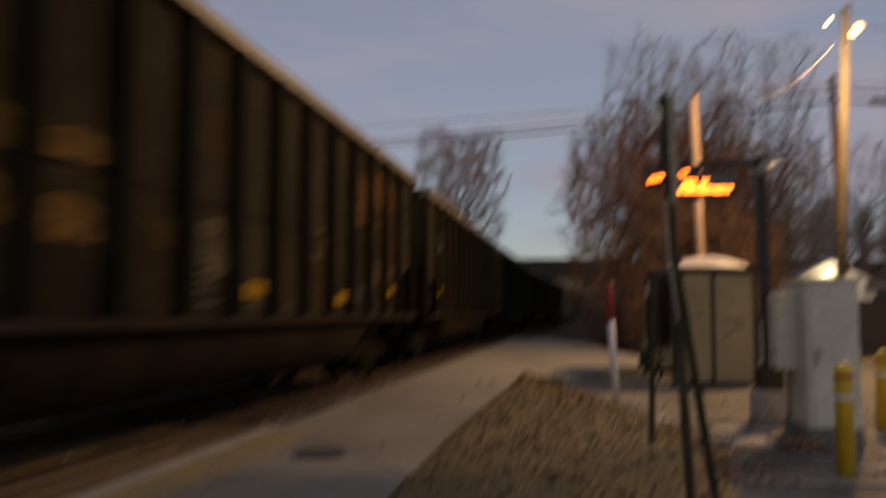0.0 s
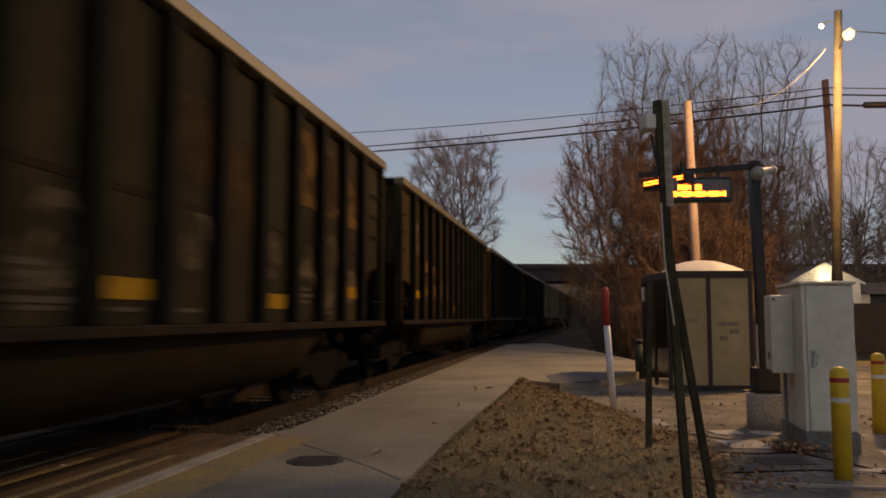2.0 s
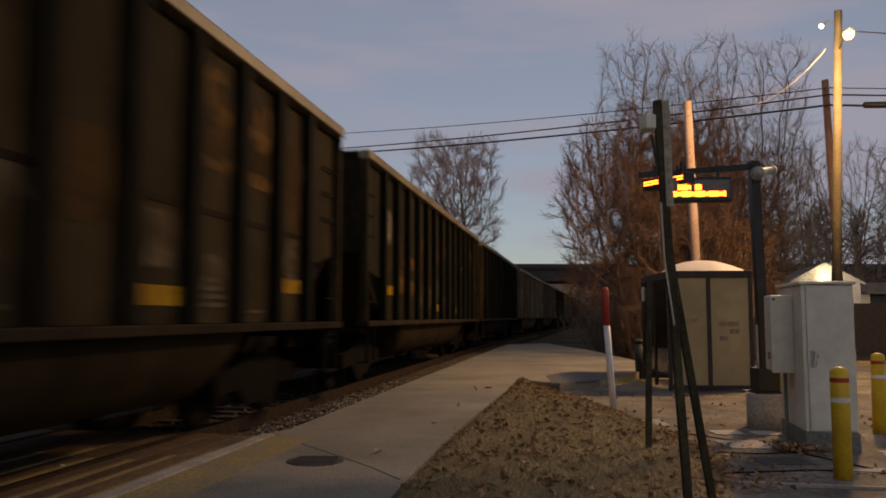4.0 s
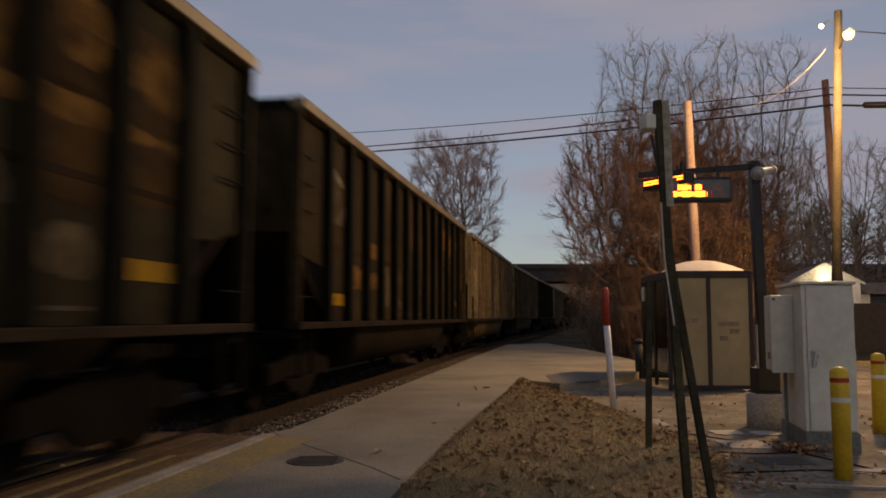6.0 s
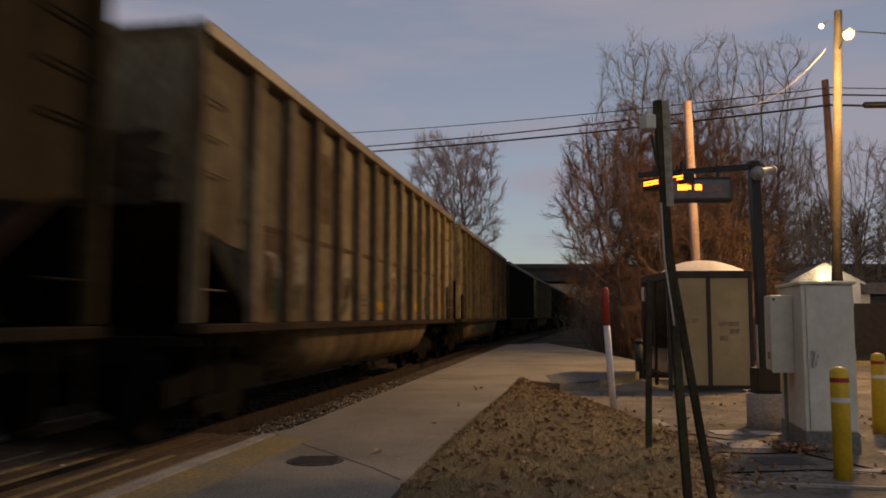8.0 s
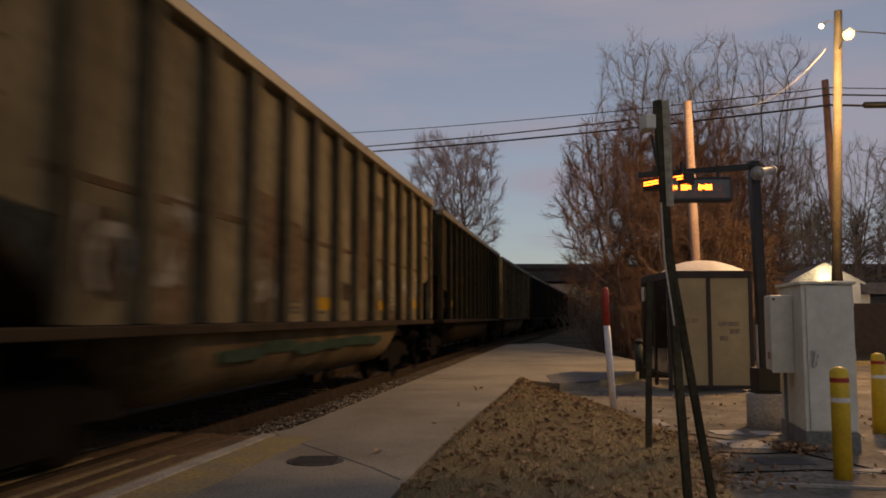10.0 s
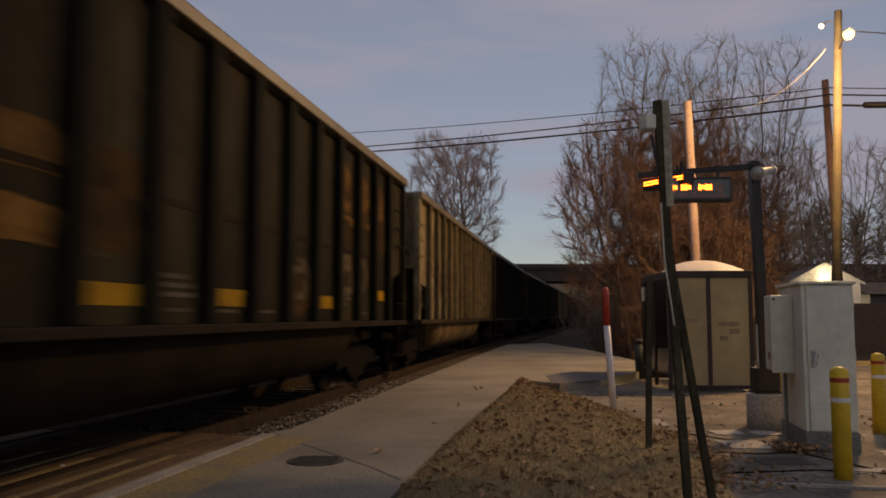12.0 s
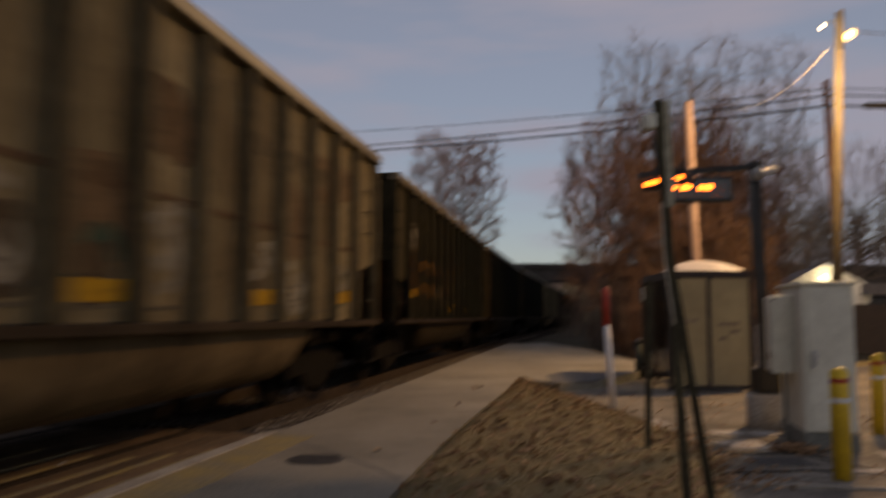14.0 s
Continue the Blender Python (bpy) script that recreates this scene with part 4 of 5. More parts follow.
# banks that carry the road up to the bridge
for x0, x1, name in ((29.5, 90.0, "bank"), (-70.0, 7.0, "bank")):
    e0, e1 = (x0, x1) if x0 > 0 else (x1, x0)
    bm = bmesh.new()
    sgn = 1 if x0 > 0 else -1
    low = [bm.verts.new(p) for p in ((e0 - sgn * 2, 126, -0.33), (e1, 126, -0.33), (e1, 146, -0.33), (e0 - sgn * 2, 146, -0.33))]
    top = [bm.verts.new(p) for p in ((e0 + sgn * 9, 131, 8.9), (e1, 131, 8.9), (e1, 141, 8.9), (e0 + sgn * 9, 141, 8.9))]
    bm.faces.new(top)
    for i in range(4):
        bm.faces.new((low[i], low[(i + 1) % 4], top[(i + 1) % 4], top[i]))
    bmesh.ops.recalc_face_normals(bm, faces=bm.faces)
    tagged(part(name, bm, M_GROUND), "dark earth bank below the bridge road", "embankment", kind="structure")

# ---- grass verge with fallen leaves ----
LEFT = [(-3.0, -14.0), (-1.55, -3.0), (-0.72, 3.0), (-0.28, 5.98), (0.0, 7.8), (0.39, 9.91), (1.08, 13.4), (1.53, 15.9)]
RIGHT = [(-1.0, -14.0), (0.9, -3.0), (1.75, 3.0), (2.25, 6.3), (2.75, 8.0), (2.82, 9.6), (2.45, 13.0), (1.65, 15.95)]


def across(table, y):
    for (xa, ya), (xb, yb) in zip(table, table[1:]):
        if ya <= y <= yb:
            return xa + (xb - xa) * (y - ya) / (yb - ya)
    return table[-1][0]


def verge(x, y):
    a, b = across(LEFT, y), across(RIGHT, y)
    f = min(max((x - a) / max(b - a, 0.05), 0), 1)
    body = math.sin(math.pi * min(f * 1.05, 1.0)) ** 0.7
    return 0.0 - 0.13 * f + 0.07 * body + 0.018 * noise.noise((x * 2.3, y * 2.3, 0)) * body - 0.012 * (1 - body)


bm = bmesh.new()
ys = [-14 + 0.5 * j for j in range(28)] + [0.18 * j for j in range(89)]
grid = []
for y in ys:
    a, b = across(LEFT, y), across(RIGHT, y)
    a, b = a + 0.06 * noise.noise((y * 3.1, 7, 0)), b + 0.10 * noise.noise((y * 2.3, 2, 5))
    row = [bm.verts.new((a + (b - a) * i / 22, y, verge(a + (b - a) * i / 22, y))) for i in range(23)]
    row.insert(0, bm.verts.new((a, y, -0.3)))
    row.append(bm.verts.new((b, y, -0.3)))
    grid.append(row)
for p, q in zip(grid, grid[1:]):
    for i in range(len(p) - 1):
        bm.faces.new((p[i], p[i + 1], q[i + 1], q[i]))
tagged(part("verge", bm, M_SOIL, smooth=True), "dormant brown grass verge with bare soil", "grass verge", kind="structure")
rng = np.random.default_rng(8)


def scatter(n, y0, y1, power=1.5):
    pts = []
    for _ in range(n):
        y = y0 + (y1 - y0) * rng.uniform() ** power
        a, b = across(LEFT, y), across(RIGHT, y)
        x = a + (b - a) * rng.uniform(0.0, 1.0)
        pts.append((x, y, verge(x, y)))
    return np.array(pts)


pts = scatter(26000, 4.0, 15.8)
segs = [(p - np.array([0, 0, 0.01]), p + np.array([rng.normal(0, 0.025), rng.normal(0, 0.025), rng.uniform(0.012, 0.05)]), 0.0028, 0.0008) for p in pts]
tagged(part("grass", prisms("grass", segs, M_BLADE, 3), M_BLADE), "short dry brown grass blades", "grass", kind="stuff")
tagged(part("fallen_leaves", flakes(rng, scatter(1500, 4.0, 15.5) + np.array([0, 0, 0.025]), 0.042, M_LEAF, 0.55), M_LEAF), "curled brown fallen leaves on the verge", "leaves", kind="stuff")
lotp = np.column_stack([rng.uniform(2.3, 6.5, 260), rng.uniform(6.5, 14.5, 260), np.full(260, LOT + 0.015)])
clump = np.column_stack([rng.normal(3.72, 0.14, 160), rng.normal(8.4, 0.16, 160), np.abs(rng.normal(LOT + 0.03, 0.02, 160) - LOT) + LOT + 0.01])
edge = np.column_stack([rng.normal(2.55, 0.25, 320), rng.uniform(6.4, 9.6, 320), np.full(320, LOT + 0.03)])
tagged(part("fallen_leaves", flakes(rng, np.concatenate([lotp, clump, edge]), 0.04, M_LEAF, 0.6), M_LEAF), "brown fallen leaves drifted on the lot", "leaves", kind="stuff")
few = np.array([(0.55, 13.6, 0.02), (-0.1, 9.4, 0.015), (0.2, 11.2, 0.015), (-0.6, 7.4, 0.015)])
tagged(part("fallen_leaves", flakes(rng, few, 0.07, M_LEAF, 0.5), M_LEAF), "a few brown leaves blown onto the platform", "leaves", kind="stuff")

# ---- loose ballast by the platform's edge ----
OCT = ((0, 2, 4), (2, 1, 4), (1, 3, 4), (3, 0, 4), (2, 0, 5), (1, 2, 5), (3, 1, 5), (0, 3, 5))


def stones(count, s0, reach, near, mat, label):
    """Loose angular stones along the track, in one mesh; near: the share that lies by the platform's edge."""
    verts, faces = [], []
    for _ in range(count):
        s = s0 + reach * rng.uniform() ** 1.4
        off = rng.uniform(0.85, 1.6) if rng.uniform() < near else rng.uniform(-0.7, 0.7)
        x, y = beside(s, off)
        r = rng.uniform(0.018, 0.042)
        c = np.array([x, y, -0.195 + r * 0.5 + 0.05 * max(0, (off - 1.0)) * rng.uniform(0.3, 1.0)])
        base = len(verts)
        ax = np.linalg.qr(rng.normal(0, 1, (3, 3)))[0] * rng.uniform(0.6, 1.2, (3, 1)) * r
        verts += [tuple(c + ax[0]), tuple(c - ax[0]), tuple(c + ax[1]), tuple(c - ax[1]), tuple(c + ax[2]), tuple(c - ax[2])]
        faces += [tuple(base + i for i in f) for f in OCT]
    me = bpy.data.meshes.new("mesh")
    me.from_pydata(verts, [], faces)
    me.materials.append(mat)
    tagged(part("ballast_stones", me, mat), label, "ballast", kind="stuff")


stones(4800, 8.8, 22, 0.75, M_BALLAST, "loose grey ballast stones beside the platform edge")
stones(420, 8.8, 9, 1.0, M_KERB, "scattered pale ballast stones beside the platform edge")
# ---- the coal train ----
CAR_PITCH, HALF = 16.18, 7.36
BAYS = 14
SILL, TOP = 1.14, 3.96
END_BAY = 1.30


def post_at(i):
    """Where the i-th of the uprights stands along a car; the end bays are wider."""
    if i in (0, BAYS):
        return -HALF if i == 0 else HALF
    return -HALF + END_BAY + (i - 1) * (2 * HALF - 2 * END_BAY) / (BAYS - 2)


def rust(name, base, second, third=None, vary=0.26, rough=0.75, spec=0.06):
    return material(name, base, second, rough, 0.0, grain=14, stain=1.6, bump=0.2, amount=0.75, vary=vary, third=third, spec=spec, drawn=0.4)


def side_panel(y0, y1, side, cut=0):
    """One sheet between two posts; cut: the end bay, whose lower outer corner is open."""
    x0, x1 = side * 1.47, side * 1.50
    if not cut:
        pts = [(y0, SILL + 0.05), (y1, SILL + 0.05), (y1, TOP - 0.1), (y0, TOP - 0.1)]
    else:
        inner, outer = (y0, y1) if cut > 0 else (y1, y0)
        pts = [(inner, 1.92), (inner + (outer - inner) * 0.55, 2.0), (outer, 2.14), (outer, TOP - 0.1), (inner, TOP - 0.1)]
    bm = bmesh.new()
    a = [bm.verts.new((x0, y, z)) for y, z in pts]
    b = [bm.verts.new((x1, y, z)) for y, z in pts]
    bm.faces.new(a)
    bm.faces.new(b[::-1])
    for i in range(len(pts)):
        j = (i + 1) % len(pts)
        bm.faces.new((a[i], b[i], b[j], a[j]))
    bmesh.ops.recalc_face_normals(bm, faces=bm.faces)
    return bm


def wheel_bm():
    bm = bmesh.new()
    for side in (-1, 1):
        x = 0.72 * side
        tube([(x - 0.065 * side, 0, 0), (x - 0.03 * side, 0, 0), (x - 0.03 * side, 0, 0), (x + 0.07 * side, 0, 0)], [0.455, 0.455, 0.43, 0.425], 24, bm)
        tube([(x + 0.07 * side, 0, 0), (x + 0.12 * side, 0, 0)], [0.16, 0.1], 12, bm)
    tube([(-1.0, 0, 0), (1.0, 0, 0)], 0.08, 10, bm)
    for k in range(3):
        a = 2 * math.pi * k / 3
        box(0.785, 0.80, math.cos(a) * 0.28 - 0.05, math.cos(a) * 0.28 + 0.05, math.sin(a) * 0.28 - 0.05, math.sin(a) * 0.28 + 0.05, bm=bm)
    return bm


def side_frame_bm(side):
    x0, x1 = 0.95 * side, 1.08 * side
    bm = bmesh.new()
    outline = [(-1.2, 0.38), (-1.2, 0.62), (-0.75, 0.68), (-0.4, 0.78), (0.4, 0.78), (0.75, 0.68), (1.2, 0.62), (1.2, 0.38), (0.65, 0.42), (0.4, 0.22), (-0.4, 0.22), (-0.65, 0.42)]
    a = [bm.verts.new((x0, y, z)) for y, z in outline]
    b = [bm.verts.new((x1, y, z)) for y, z in outline]
    bm.faces.new(a)
    bm.faces.new(b[::-1])
    for i in range(len(outline)):
        j = (i + 1) % len(outline)
        bm.faces.new((a[i], b[i], b[j], a[j]))
    bmesh.ops.recalc_face_normals(bm, faces=bm.faces)
    return bm


def tub_bm():
    """The rounded trough that hangs below the sills between the bogies."""
    bm = bmesh.new()
    prof = [(-1.46, 1.10), (-1.44, 0.85), (-1.34, 0.62), (-1.12, 0.45), (-0.8, 0.38), (0.8, 0.38), (1.12, 0.45), (1.34, 0.62), (1.44, 0.85), (1.46, 1.10)]
    rows = [(-4.35, 0.0), (-4.15, 0.75), (-3.85, 1.0), (3.85, 1.0), (4.15, 0.75), (4.35, 0.0)]
    rings = [[bm.verts.new((x, y, 1.10 + (z - 1.10) * max(f, 0.35))) for x, z in prof] for y, f in rows]
    for a, b in zip(rings, rings[1:]):
        for i in range(len(prof) - 1):
            bm.faces.new((a[i], a[i + 1], b[i + 1], b[i]))
    bm.faces.new(rings[0])
    bm.faces.new(rings[-1][::-1])
    bmesh.ops.recalc_face_normals(bm, faces=bm.faces)
    return bm


M_SILL = rust("grimy_sill", (0.036, 0.025, 0.015), (0.018, 0.012, 0.008))
M_SLOPE = rust("sooty_slope_sheet", (0.035, 0.019, 0.011), (0.012, 0.008, 0.005))
M_SEAM = rust("rusty_seam", (0.022, 0.013, 0.007), (0.012, 0.007, 0.004))
M_TAN_SEAM = rust("brown_rusty_seam", (0.10, 0.062, 0.034), (0.06, 0.036, 0.02))
SHARED = {}


def shared(key, build, mat, smooth=False):
    k = (key, mat.name)
    if k not in SHARED:
        SHARED[k] = mesh_of(build(), mat, smooth)
    return SHARED[k]


def grab_bm(side):
    """A hand hold: a round bar on two short feet."""
    bm = tube([(side * 1.56, -0.2, 0), (side * 1.56, 0.2, 0)], 0.012, 6)
    for y in (-0.2, 0.2):
        tube([(side * 1.5, y, 0), (side * 1.566, y, 0)], 0.012, 6, bm)
    return bm


def coal_car(label, m_sheet, m_post, m_chord, m_tub, m_seam):
    car = thing("coal_car", label, "rail car", group="coal train")
    for side in (-1, 1):
        for i in range(BAYS):
            y0, y1 = post_at(i), post_at(i + 1)
            cut = -1 if i == 0 else 1 if i == BAYS - 1 else 0
            part("side_panel", shared(("panel", side, i), lambda: side_panel(y0, y1, side, cut), m_sheet), m_sheet, car)
        for i in range(1, BAYS):
            y = post_at(i)
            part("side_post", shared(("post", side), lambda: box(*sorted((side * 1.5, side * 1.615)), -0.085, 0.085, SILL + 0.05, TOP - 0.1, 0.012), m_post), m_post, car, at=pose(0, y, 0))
        part("top_chord", shared(("chord", side), lambda: box(*sorted((side * 1.44, side * 1.64)), -HALF - 0.02, HALF + 0.02, TOP - 0.12, TOP + 0.03, 0.02), m_chord), m_chord, car)
        part("side_sill", shared(("sill", side), lambda: box(*sorted((side * 1.40, side * 1.64)), -HALF, HALF, SILL - 0.045, SILL + 0.045, 0.012), M_SILL), M_SILL, car)
        part("seam", shared(("seam", side), lambda: box(*sorted((side * 1.5, side * 1.508)), -HALF + 1.05, HALF - 1.05, 2.21, 2.275, 0.003), m_seam), m_seam, car, "rusty horizontal weld seam")
        for end in (-1, 1):
            part("corner_post", shared(("corner", side, end), lambda: box(*sorted((side * 1.46, side * 1.60)), *sorted((end * (HALF - 0.09), end * HALF)), SILL + 0.05, TOP - 0.1, 0.01), m_sheet), m_sheet, car)
            for z in (1.5, 2.6, 2.95, 3.3):
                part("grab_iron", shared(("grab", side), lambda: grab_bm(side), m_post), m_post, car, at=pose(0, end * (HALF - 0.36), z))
            part("step", shared(("step", side), lambda: box(*sorted((side * 1.42, side * 1.6)), -0.24, 0.24, 0.50, 0.53), M_GEAR), M_GEAR, car, at=pose(0, end * (HALF - 0.36), 0))
            for dy in (-0.22, 0.22):
                part("step_hanger", shared(("hanger", side), lambda: box(*sorted((side * 1.55, side * 1.59)), -0.02, 0.02, 0.53, SILL - 0.05), M_GEAR), M_GEAR, car, at=pose(0, end * (HALF - 0.36) + dy, 0))
    for end in (-1, 1):
        bm = bmesh.new()
        y = end * HALF
        box(-1.46, 1.46, *sorted((y - end * 0.05, y)), 2.3, TOP - 0.1, bm=bm)
        part("end_wall", shared(("end", end), lambda: bm, m_sheet), m_sheet, car)
        part("end_chord", shared(("endchord", end), lambda: box(-1.44, 1.44, *sorted((y - end * 0.12, y + end * 0.02)), TOP - 0.12, TOP + 0.02, 0.015), m_post), m_post, car)
        sl = bmesh.new()
        q = [sl.verts.new(p) for p in ((-1.46, y - end * 0.02, 2.3), (1.46, y - end * 0.02, 2.3), (1.46, y - end * 1.5, SILL + 0.03), (-1.46, y - end * 1.5, SILL + 0.03))]
        q += [sl.verts.new(v.co + Vector((0, -end * 0.03, 0.04))) for v in q]
        for f in ((0, 1, 2, 3), (7, 6, 5, 4), (0, 4, 5, 1), (1, 5, 6, 2), (2, 6, 7, 3), (3, 7, 4, 0)):
            sl.faces.new([q[i] for i in f])
        bmesh.ops.recalc_face_normals(sl, faces=sl.faces)
        part("slope_sheet", shared(("slope", end), lambda: sl, M_SLOPE), M_SLOPE, car)
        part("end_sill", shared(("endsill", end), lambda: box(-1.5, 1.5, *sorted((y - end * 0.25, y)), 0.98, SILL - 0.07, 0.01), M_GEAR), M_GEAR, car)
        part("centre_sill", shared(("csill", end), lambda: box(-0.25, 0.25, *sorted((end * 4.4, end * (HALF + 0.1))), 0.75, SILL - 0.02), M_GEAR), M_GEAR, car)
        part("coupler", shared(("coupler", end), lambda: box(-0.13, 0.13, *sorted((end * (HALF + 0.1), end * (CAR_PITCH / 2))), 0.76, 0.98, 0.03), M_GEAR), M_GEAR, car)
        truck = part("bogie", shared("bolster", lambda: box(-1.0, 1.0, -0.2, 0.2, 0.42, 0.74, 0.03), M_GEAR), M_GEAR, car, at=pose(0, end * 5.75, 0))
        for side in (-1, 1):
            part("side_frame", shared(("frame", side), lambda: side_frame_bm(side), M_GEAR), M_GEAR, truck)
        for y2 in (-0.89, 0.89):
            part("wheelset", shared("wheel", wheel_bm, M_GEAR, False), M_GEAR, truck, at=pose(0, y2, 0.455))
    part("tub", shared("tub", tub_bm, m_tub, True), m_tub, car)
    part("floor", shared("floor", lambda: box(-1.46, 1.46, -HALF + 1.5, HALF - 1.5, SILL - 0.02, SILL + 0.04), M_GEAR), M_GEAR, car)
    return car


M_DARK_SHEET = rust("dark_olive_car_side", (0.047, 0.033, 0.0148), (0.017, 0.012, 0.0056), (0.030, 0.0208, 0.0094))
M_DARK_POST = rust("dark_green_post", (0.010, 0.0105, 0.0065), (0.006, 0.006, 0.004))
M_GREEN_SHEET = rust("dark_green_car_side", (0.038, 0.0305, 0.0155), (0.016, 0.0135, 0.007))
M_CHORD = rust("dusty_chord", (0.175, 0.14, 0.08), (0.10, 0.078, 0.045), rough=0.5, spec=0.35)
M_DARK_TUB = rust("olive_tub", (0.024, 0.017, 0.0085), (0.011, 0.008, 0.004))
M_TAN_SHEET = rust("tan_rusted_car_side", (0.20, 0.162, 0.092), (0.095, 0.07, 0.038), (0.155, 0.122, 0.068))
M_TAN_POST = rust("brown_post", (0.10, 0.082, 0.047), (0.062, 0.05, 0.029))
M_TAN_TUB = rust("tan_tub", (0.135, 0.098, 0.053), (0.06, 0.042, 0.023))
M_GOLD_SHEET = rust("golden_tan_car_side", (0.215, 0.18, 0.11), (0.11, 0.08, 0.044), (0.165, 0.13, 0.073))
M_GOLD_POST = rust("golden_tan_post", (0.19, 0.15, 0.09), (0.12, 0.085, 0.05))
M_PATCH = material("yellow_marking", (0.40, 0.225, 0.012), (0.26, 0.14, 0.012), 0.6, grain=16, stain=4, amount=0.4, bump=0, spec=0.06)
M_STENCIL = material("dirty_white_marking", (0.11, 0.092, 0.066), (0.06, 0.05, 0.036), 0.7, grain=20, stain=4, amount=0.5, bump=0, spec=0.06)
M_RUSTGOLD = material("gold_brown_scrawl", (0.19, 0.098, 0.025), (0.07, 0.038, 0.013), 0.8, grain=8, stain=2.2, amount=0.8, bump=0, spec=0.06)
M_PALE = material("pale_scrawl", (0.135, 0.105, 0.062), (0.045, 0.034, 0.019), 0.8, grain=8, stain=2.5, amount=0.8, bump=0, spec=0.06)
M_TEAL = material("dull_green_scrawl", (0.028, 0.055, 0.040), (0.016, 0.03, 0.022), 0.7, grain=12, stain=3, amount=0.6, bump=0, spec=0.06)
M_DUST = material("chalky_scrawl", (0.26, 0.24, 0.19), (0.15, 0.13, 0.095), 0.75, grain=9, stain=3, amount=0.8, bump=0, spec=0.06)
M_SOOT = material("sooty_stain", (0.08, 0.058, 0.035), (0.035, 0.025, 0.016), 0.85, grain=9, stain=3, amount=0.7, bump=0, spec=0.06)
M_BROWNSTAIN = material("brown_paint_stain", (0.065, 0.035, 0.012), (0.026, 0.014, 0.006), 0.8, grain=9, stain=2, amount=0.7, bump=0, spec=0.06)
M_RUSTSTAIN = material("red_rust_stain", (0.135, 0.09, 0.05), (0.075, 0.047, 0.026), 0.85, grain=12, stain=3, amount=0.6, bump=0, spec=0.06)


def blot(rng, w, h):
    """An uneven flat patch of paint, a few millimetres thick."""
    bm = bmesh.new()
    n = 14
    pts = []
    for i in range(n):
        a = 2 * math.pi * i / n
        c, s = math.cos(a), math.sin(a)
        r = rng.uniform(0.75, 1.05)
        pts.append((abs(c) ** 0.6 * math.copysign(1, c) * r * w / 2, abs(s) ** 0.6 * math.copysign(1, s) * r * h / 2))
    a = [bm.verts.new((0.0, y, z)) for y, z in pts]
    b = [bm.verts.new((0.004, y, z)) for y, z in pts]
    bm.faces.new(b)
    for i in range(n):
        j = (i + 1) % n
        bm.faces.new((a[i], a[j], b[j], b[i]))
    bmesh.ops.recalc_face_normals(bm, faces=bm.faces)
    return bm


def stroke(rng, w, h, n=4, thick=0.09):
    """Sprayed letters: a few bent strokes of paint, a few millimetres thick."""
    bm = bmesh.new()
    for k in range(n):
        a, turn = rng.uniform(0, 6.28), rng.uniform(1.5, 4.5) * rng.choice((-1, 1))
        c = np.array([rng.uniform(-0.22, 0.22) * w, rng.uniform(-0.2, 0.2) * h])
        rad = np.array([w, h]) * rng.uniform(0.16, 0.3)
        ring = []
        for i in range(9):
            q = a + turn * i / 8
            p, out = c + rad * (math.cos(q), math.sin(q)), np.array((math.cos(q), math.sin(q)))
            t = thick * (0.6 + 0.4 * math.sin(math.pi * i / 8)) / 2
            ring.append([bm.verts.new((0.004 + 0.0008 * k, *(p + out * f))) for f in (-t, t)])
        for u, v in zip(ring, ring[1:]):
            bm.faces.new((u[0], u[1], v[1], v[0]) if turn < 0 else (u[0], v[0], v[1], u[1]))
    return bm


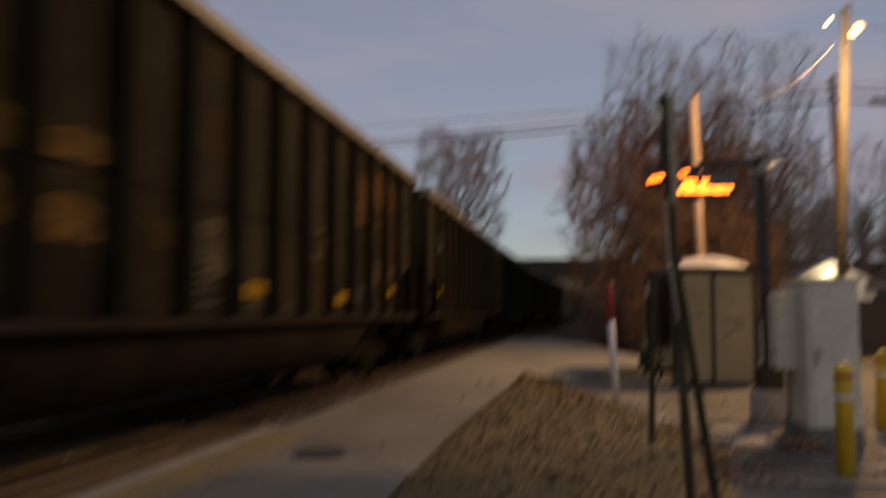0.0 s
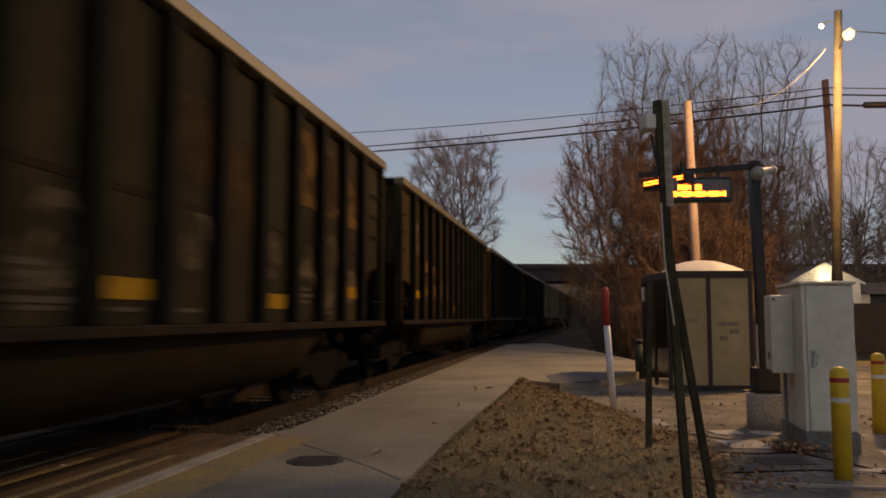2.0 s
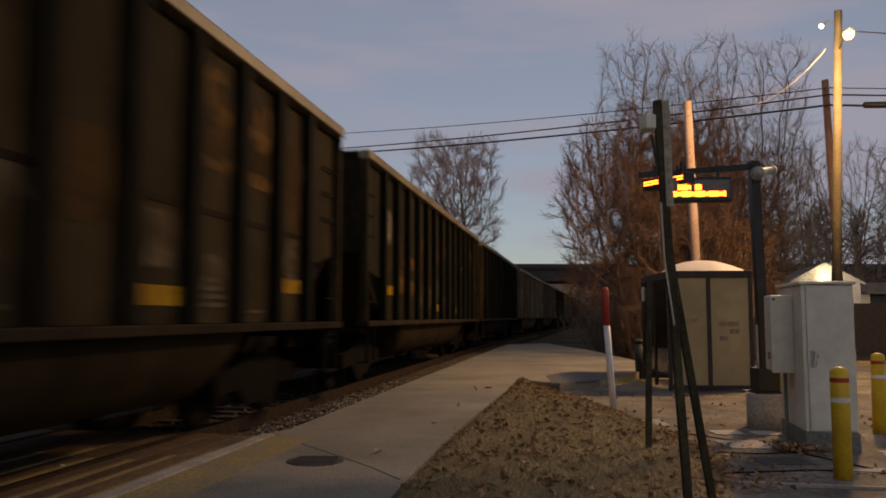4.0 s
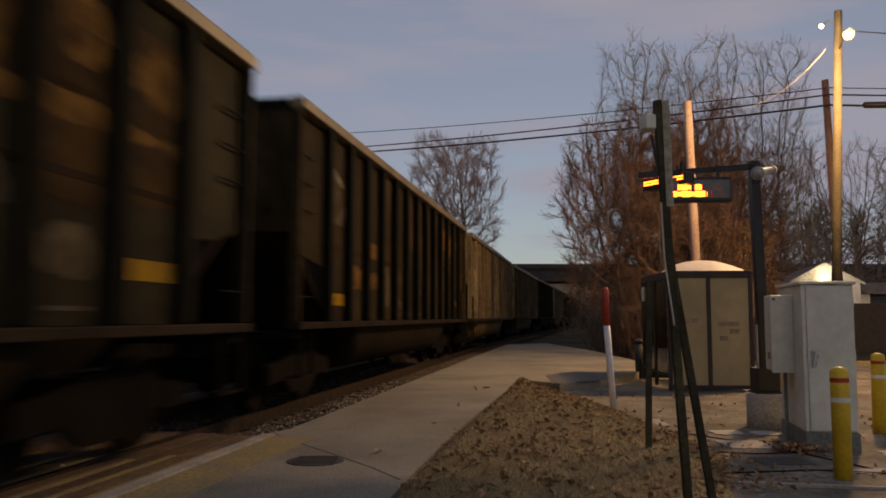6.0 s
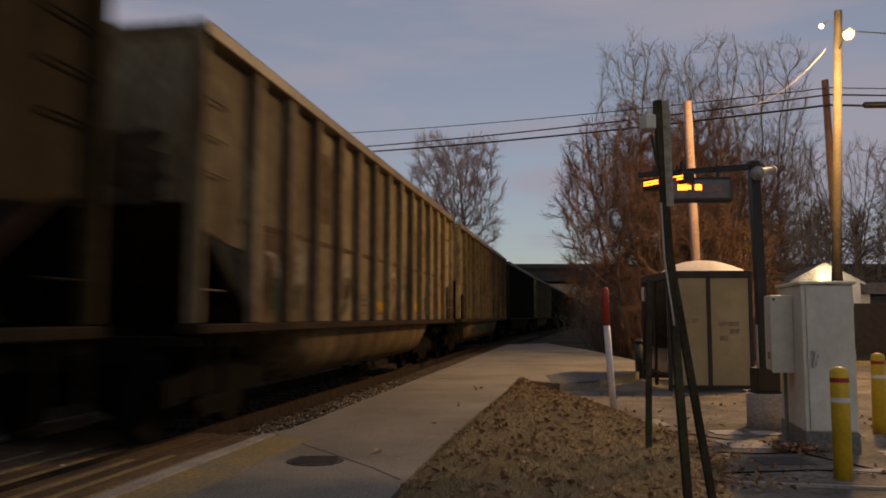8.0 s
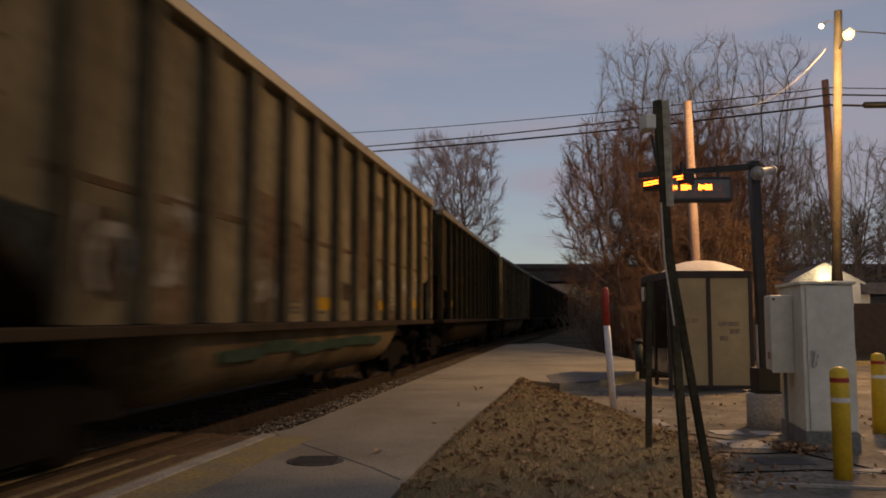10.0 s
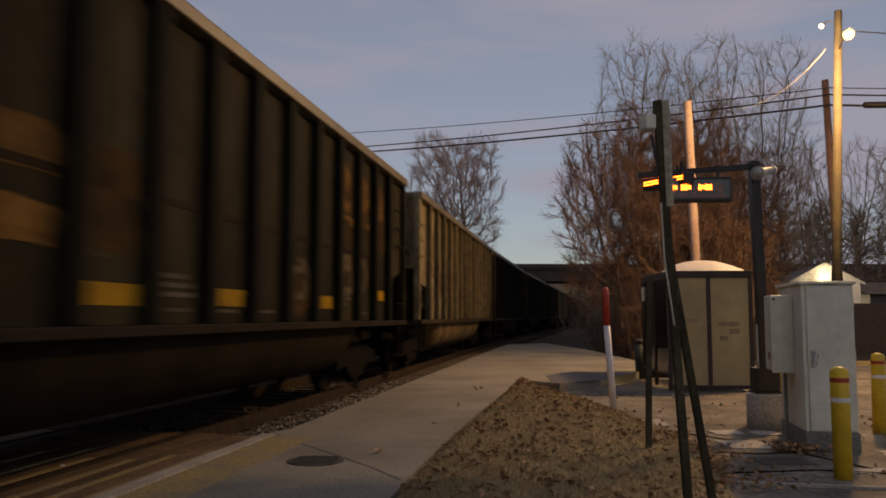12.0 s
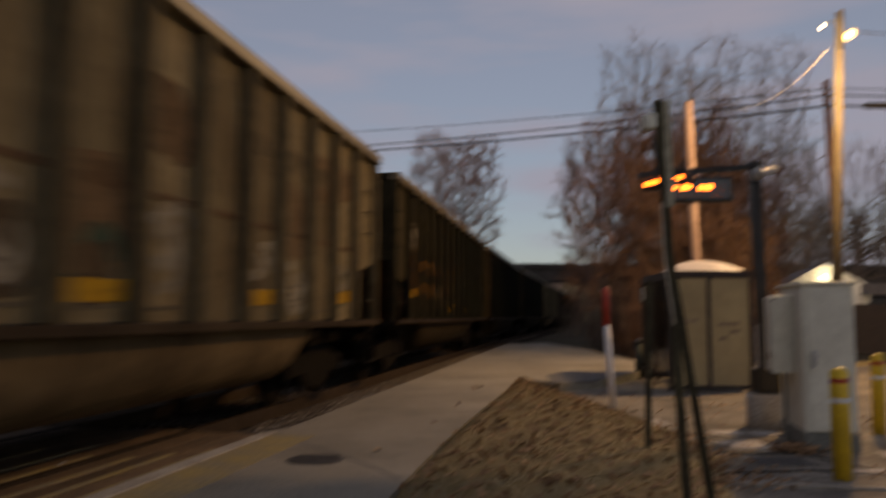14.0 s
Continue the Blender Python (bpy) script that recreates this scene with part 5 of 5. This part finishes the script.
def dress(car, seed, kind):
    """Yellow squares, stencil bars and scrawl on the side that faces the platform."""
    rng = np.random.default_rng(seed)
    mid = lambda i: (post_at(i) + post_at(i + 1)) / 2
    n = 0

    def put(name, i, z, w, h, mat, text, x=1.501, bm=None):
        nonlocal n
        n += 1
        part(name, bm or blot(rng, w, h), mat, car, text, at=pose(x + 0.0012 * (n % 5), mid(i) + rng.uniform(-0.03, 0.03), z))

    for i, z in (((1, 1.5), (12, 1.62)) if seed == 4 else ((1, 1.62), (4, 1.42), (6, 1.44), (9, 1.45), (12, 1.62)) if seed == 7 else ((1, 1.74), (6, 1.47), (9, 1.43), (12, 1.62))) if kind == "d" else ((6, 1.43), (9, 1.45), (12, 1.52)):
        part("reflector", box(1.501, 1.5085, mid(i) - 0.36, mid(i) + 0.36, z - 0.085, z + 0.085), M_PATCH, car, "yellow reflective square")
    for i in (5, 10):
        for z in (1.34, 1.42, 1.50, 1.58)[rng.integers(0, 2):]:
            part("stencil_bar", box(1.501, 1.5075, mid(i) - 0.3, mid(i) + rng.uniform(0.1, 0.32), z, z + 0.045), M_STENCIL, car, "dull white stencil bar")
    for i in (5, 6, 7, 11):
        part("stencil_bar", box(1.501, 1.507, mid(i) - 0.22, mid(i) + 0.22, 1.29, 1.325), M_STENCIL, car, "dull white stencil bar")
    for i in range(1, 13):
        if rng.uniform() < 0.45:
            put("rust_stain", i, rng.uniform(1.5, 3.2), 0.8, rng.uniform(0.4, 1.2), M_RUSTSTAIN if kind != "d" else M_BROWNSTAIN, "red-brown rust stain")
    if kind == "d":
        for i in (10, 11, 12):
            put("lettering", i, 3.12 + rng.uniform(-0.05, 0.05), 0.8, rng.uniform(0.75, 1.0), M_BROWNSTAIN, "gold-brown lettering worn to a smear")
            put("lettering", i, 3.2, 0.8, 0.9, M_RUSTGOLD, "worn gold-brown lettering", bm=stroke(rng, 0.85, 0.95, 4, 0.17))
            put("lettering", i, 2.72 + rng.uniform(-0.06, 0.06), 0.8, rng.uniform(0.16, 0.28), M_RUSTGOLD, "worn gold-brown lettering")
        for i in (2, 3, 4):
            for z in (2.36, 1.86):
                if rng.uniform() < 0.85:
                    put("lettering", i, z, rng.uniform(0.65, 0.8), rng.uniform(0.3, 0.42), M_RUSTGOLD if i < 4 else M_BROWNSTAIN, "gold-brown worn numerals")
        for i in range(4, 13):
            if rng.uniform() < 0.4:
                put("scrawl", i, rng.uniform(1.6, 2.1), 0.7, rng.uniform(0.4, 0.8), M_PALE, "pale sprayed scrawl", bm=stroke(rng, 0.8, 0.8, 3, 0.12))
            if rng.uniform() < 0.28:
                put("scrawl", i, rng.uniform(1.6, 2.0), rng.uniform(0.45, 0.7), rng.uniform(0.3, 0.6), M_PALE, "pale painted scrawl")
        put("emblem", 1, 2.92, 0.66, 0.78, M_PALE, "faded pale round emblem")
        put("emblem", 1, 2.98, 0.6, 0.7, M_DUST, "faded pale round emblem", bm=stroke(rng, 0.75, 0.8, 4, 0.15))
        put("emblem", 1, 2.3, 0.55, 0.5, M_BROWNSTAIN, "faded brown emblem bar")
    else:
        dusty = seed in (5, 6, 8, 12)
        for i in range(1, 13):
            if rng.uniform() < 0.55:
                put("scrawl", i, rng.uniform(1.5, 2.0), rng.uniform(0.4, 0.8), rng.uniform(0.3, 0.9), M_DUST if dusty else M_PALE, "chalky painted scrawl", bm=stroke(rng, 0.9, 0.9, 4, 0.13))
            if rng.uniform() < 0.3:
                put("scrawl", i, rng.uniform(1.5, 1.9), 0.8, rng.uniform(0.4, 0.8), M_TEAL, "dull green painted scrawl", bm=stroke(rng, 0.8, 0.8, 2, 0.15))
            if rng.uniform() < 0.4:
                put("soot_stain", i, rng.uniform(1.35, 1.7), rng.uniform(0.3, 0.8), rng.uniform(0.3, 0.8), M_SOOT, "dark sooty stain")
            if dusty and 8 < i < 12:
                put("lettering", i, rng.uniform(2.9, 3.3), 0.6, 0.3, M_PALE, "pale lettering worn to a smear")
        for z, h in ((2.42, 0.34), (2.62, 0.4), (2.85, 0.3)):
            for x in (-0.75, 0.65):
                bm = blot(rng, 1.45 - 0.25 * (z - 2.42), h)
                part("soot_stain", bm, M_SOOT, car, "sooty stain on the end wall", at=pose(x + rng.uniform(-0.05, 0.05), -HALF - 0.002 - 0.001 * z, z, 0, 0, -90))
    if seed == 6:
        for y in (-3.0, -1.9, -0.8, 0.3, 1.4, 2.4):
            part("scrawl", blot(rng, 1.3, 0.16), M_TEAL, car, "dull green painted scrawl on the tub", at=pose(1.462, y, 0.88 + rng.uniform(-0.04, 0.04)))


SCHEMES = {
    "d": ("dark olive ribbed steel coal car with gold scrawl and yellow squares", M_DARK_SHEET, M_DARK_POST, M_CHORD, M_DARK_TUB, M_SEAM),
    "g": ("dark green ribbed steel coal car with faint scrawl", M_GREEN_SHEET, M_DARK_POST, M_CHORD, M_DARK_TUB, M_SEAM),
    "t": ("tan rust-streaked ribbed steel coal car with yellow squares", M_TAN_SHEET, M_TAN_POST, M_CHORD, M_TAN_TUB, M_TAN_SEAM),
    "o": ("golden tan ribbed steel coal car with rust stains", M_GOLD_SHEET, M_GOLD_POST, M_CHORD, M_TAN_TUB, M_TAN_SEAM),
}
TRAIN, BUILT = [], {}
plain = {k: coal_car(*v) for k, v in SCHEMES.items()}
ORDER = "dgdgdotgtgddtdgdtdd"
for n, k in enumerate(ORDER):
    car = plain[k] if k not in BUILT else copy_thing(BUILT[k], Matrix.Identity(4))
    BUILT.setdefault(k, car)
    TRAIN.append(car)
for n, car in enumerate(TRAIN):
    dress(car, n, "d" if ORDER[n] in "dg" else "t")


SPEED = 9.49
FIRST = 7.58 / 0.986 + SPEED - HALF - 0.4


# how far the train lags behind an even speed, every half second
SURGE = (-0.45, 0.1, 0.45, 0.4, 0.05, 0.3, 0.35, 0.32, 0.28, 0.24, 0.2, 0.15, -0.1, -0.15, 0.15, -0.15, 0.12, 0.0, -0.08, -0.14, -0.2, -0.27, -0.05, -0.28, -0.32, -0.12, -0.2, 0.0, 0.25)


def motions():
    """The train rolls by towards the camera; the wind shifts one leaf; the display's characters turn."""
    walk(blown_leaf, [(t, pose(x, y, 0.003, 0, 0, a)) for t, x, y, a in ((0.0, 0.81, 14.0, 20), (3.2, 0.81, 14.0, 20), (5.0, 0.77, 14.0, 35), (6.5, 0.735, 14.05, 50), (7.4, 0.67, 14.0, 80), (11.0, 0.67, 14.0, 85), (14.0, 0.67, 14.0, 85))])
    # the lower line empties from its end; the time on the upper line gives way to the date
    for (row, col), cell in CELLS.items():
        m = cell.matrix_basis.copy()
        if row:
            lit = [(0.0, True), (5.5 + (15 - col) * 0.11, False)]
        else:
            lit = [(0.0, col in (2, 3, 4, 5, 7, 8)), (9.3, col in (0, 1, 3, 4, 5, 8, 9, 10, 11))]
        rows, turn = [], 0.0 if lit[0][1] else 180.0
        rows.append((0.0, m @ pose(0, 0, 0, 0, 0, turn)))
        for t, on in lit[1:]:
            if on != (turn % 360 == 0):
                rows += [(t + 0.1 * k / 3, m @ pose(0, 0, 0, 0, 0, turn + 60 * k)) for k in range(4)]
                turn += 180.0
        rows.append((14.0, rows[-1][1]))
        walk(cell, rows)
    steps = [i * 0.5 for i in range(29)]
    for k, car in enumerate(TRAIN):
        rows = []
        for t in steps:
            s = FIRST + k * CAR_PITCH - SPEED * t + SURGE[round(t * 2)]
            a, b = line(s - 5.75)[0], line(s + 5.75)[0]
            mid = (a + b) / 2
            rows.append((t, pose(mid.x, mid.y, 0, 0, 0, -math.degrees(math.atan2(b.x - a.x, b.y - a.y)))))
        walk(car, rows)
        turns = [i / 15 for i in range(211)]
        for ws in [o for o in car.children_recursive if o.name.startswith("wheelset")]:
            y = ws.matrix_basis.translation.y
            walk(ws, [(t, pose(0, y, 0.455, math.degrees(SPEED * t / 0.455), 0, 0)) for t in turns])


motions()
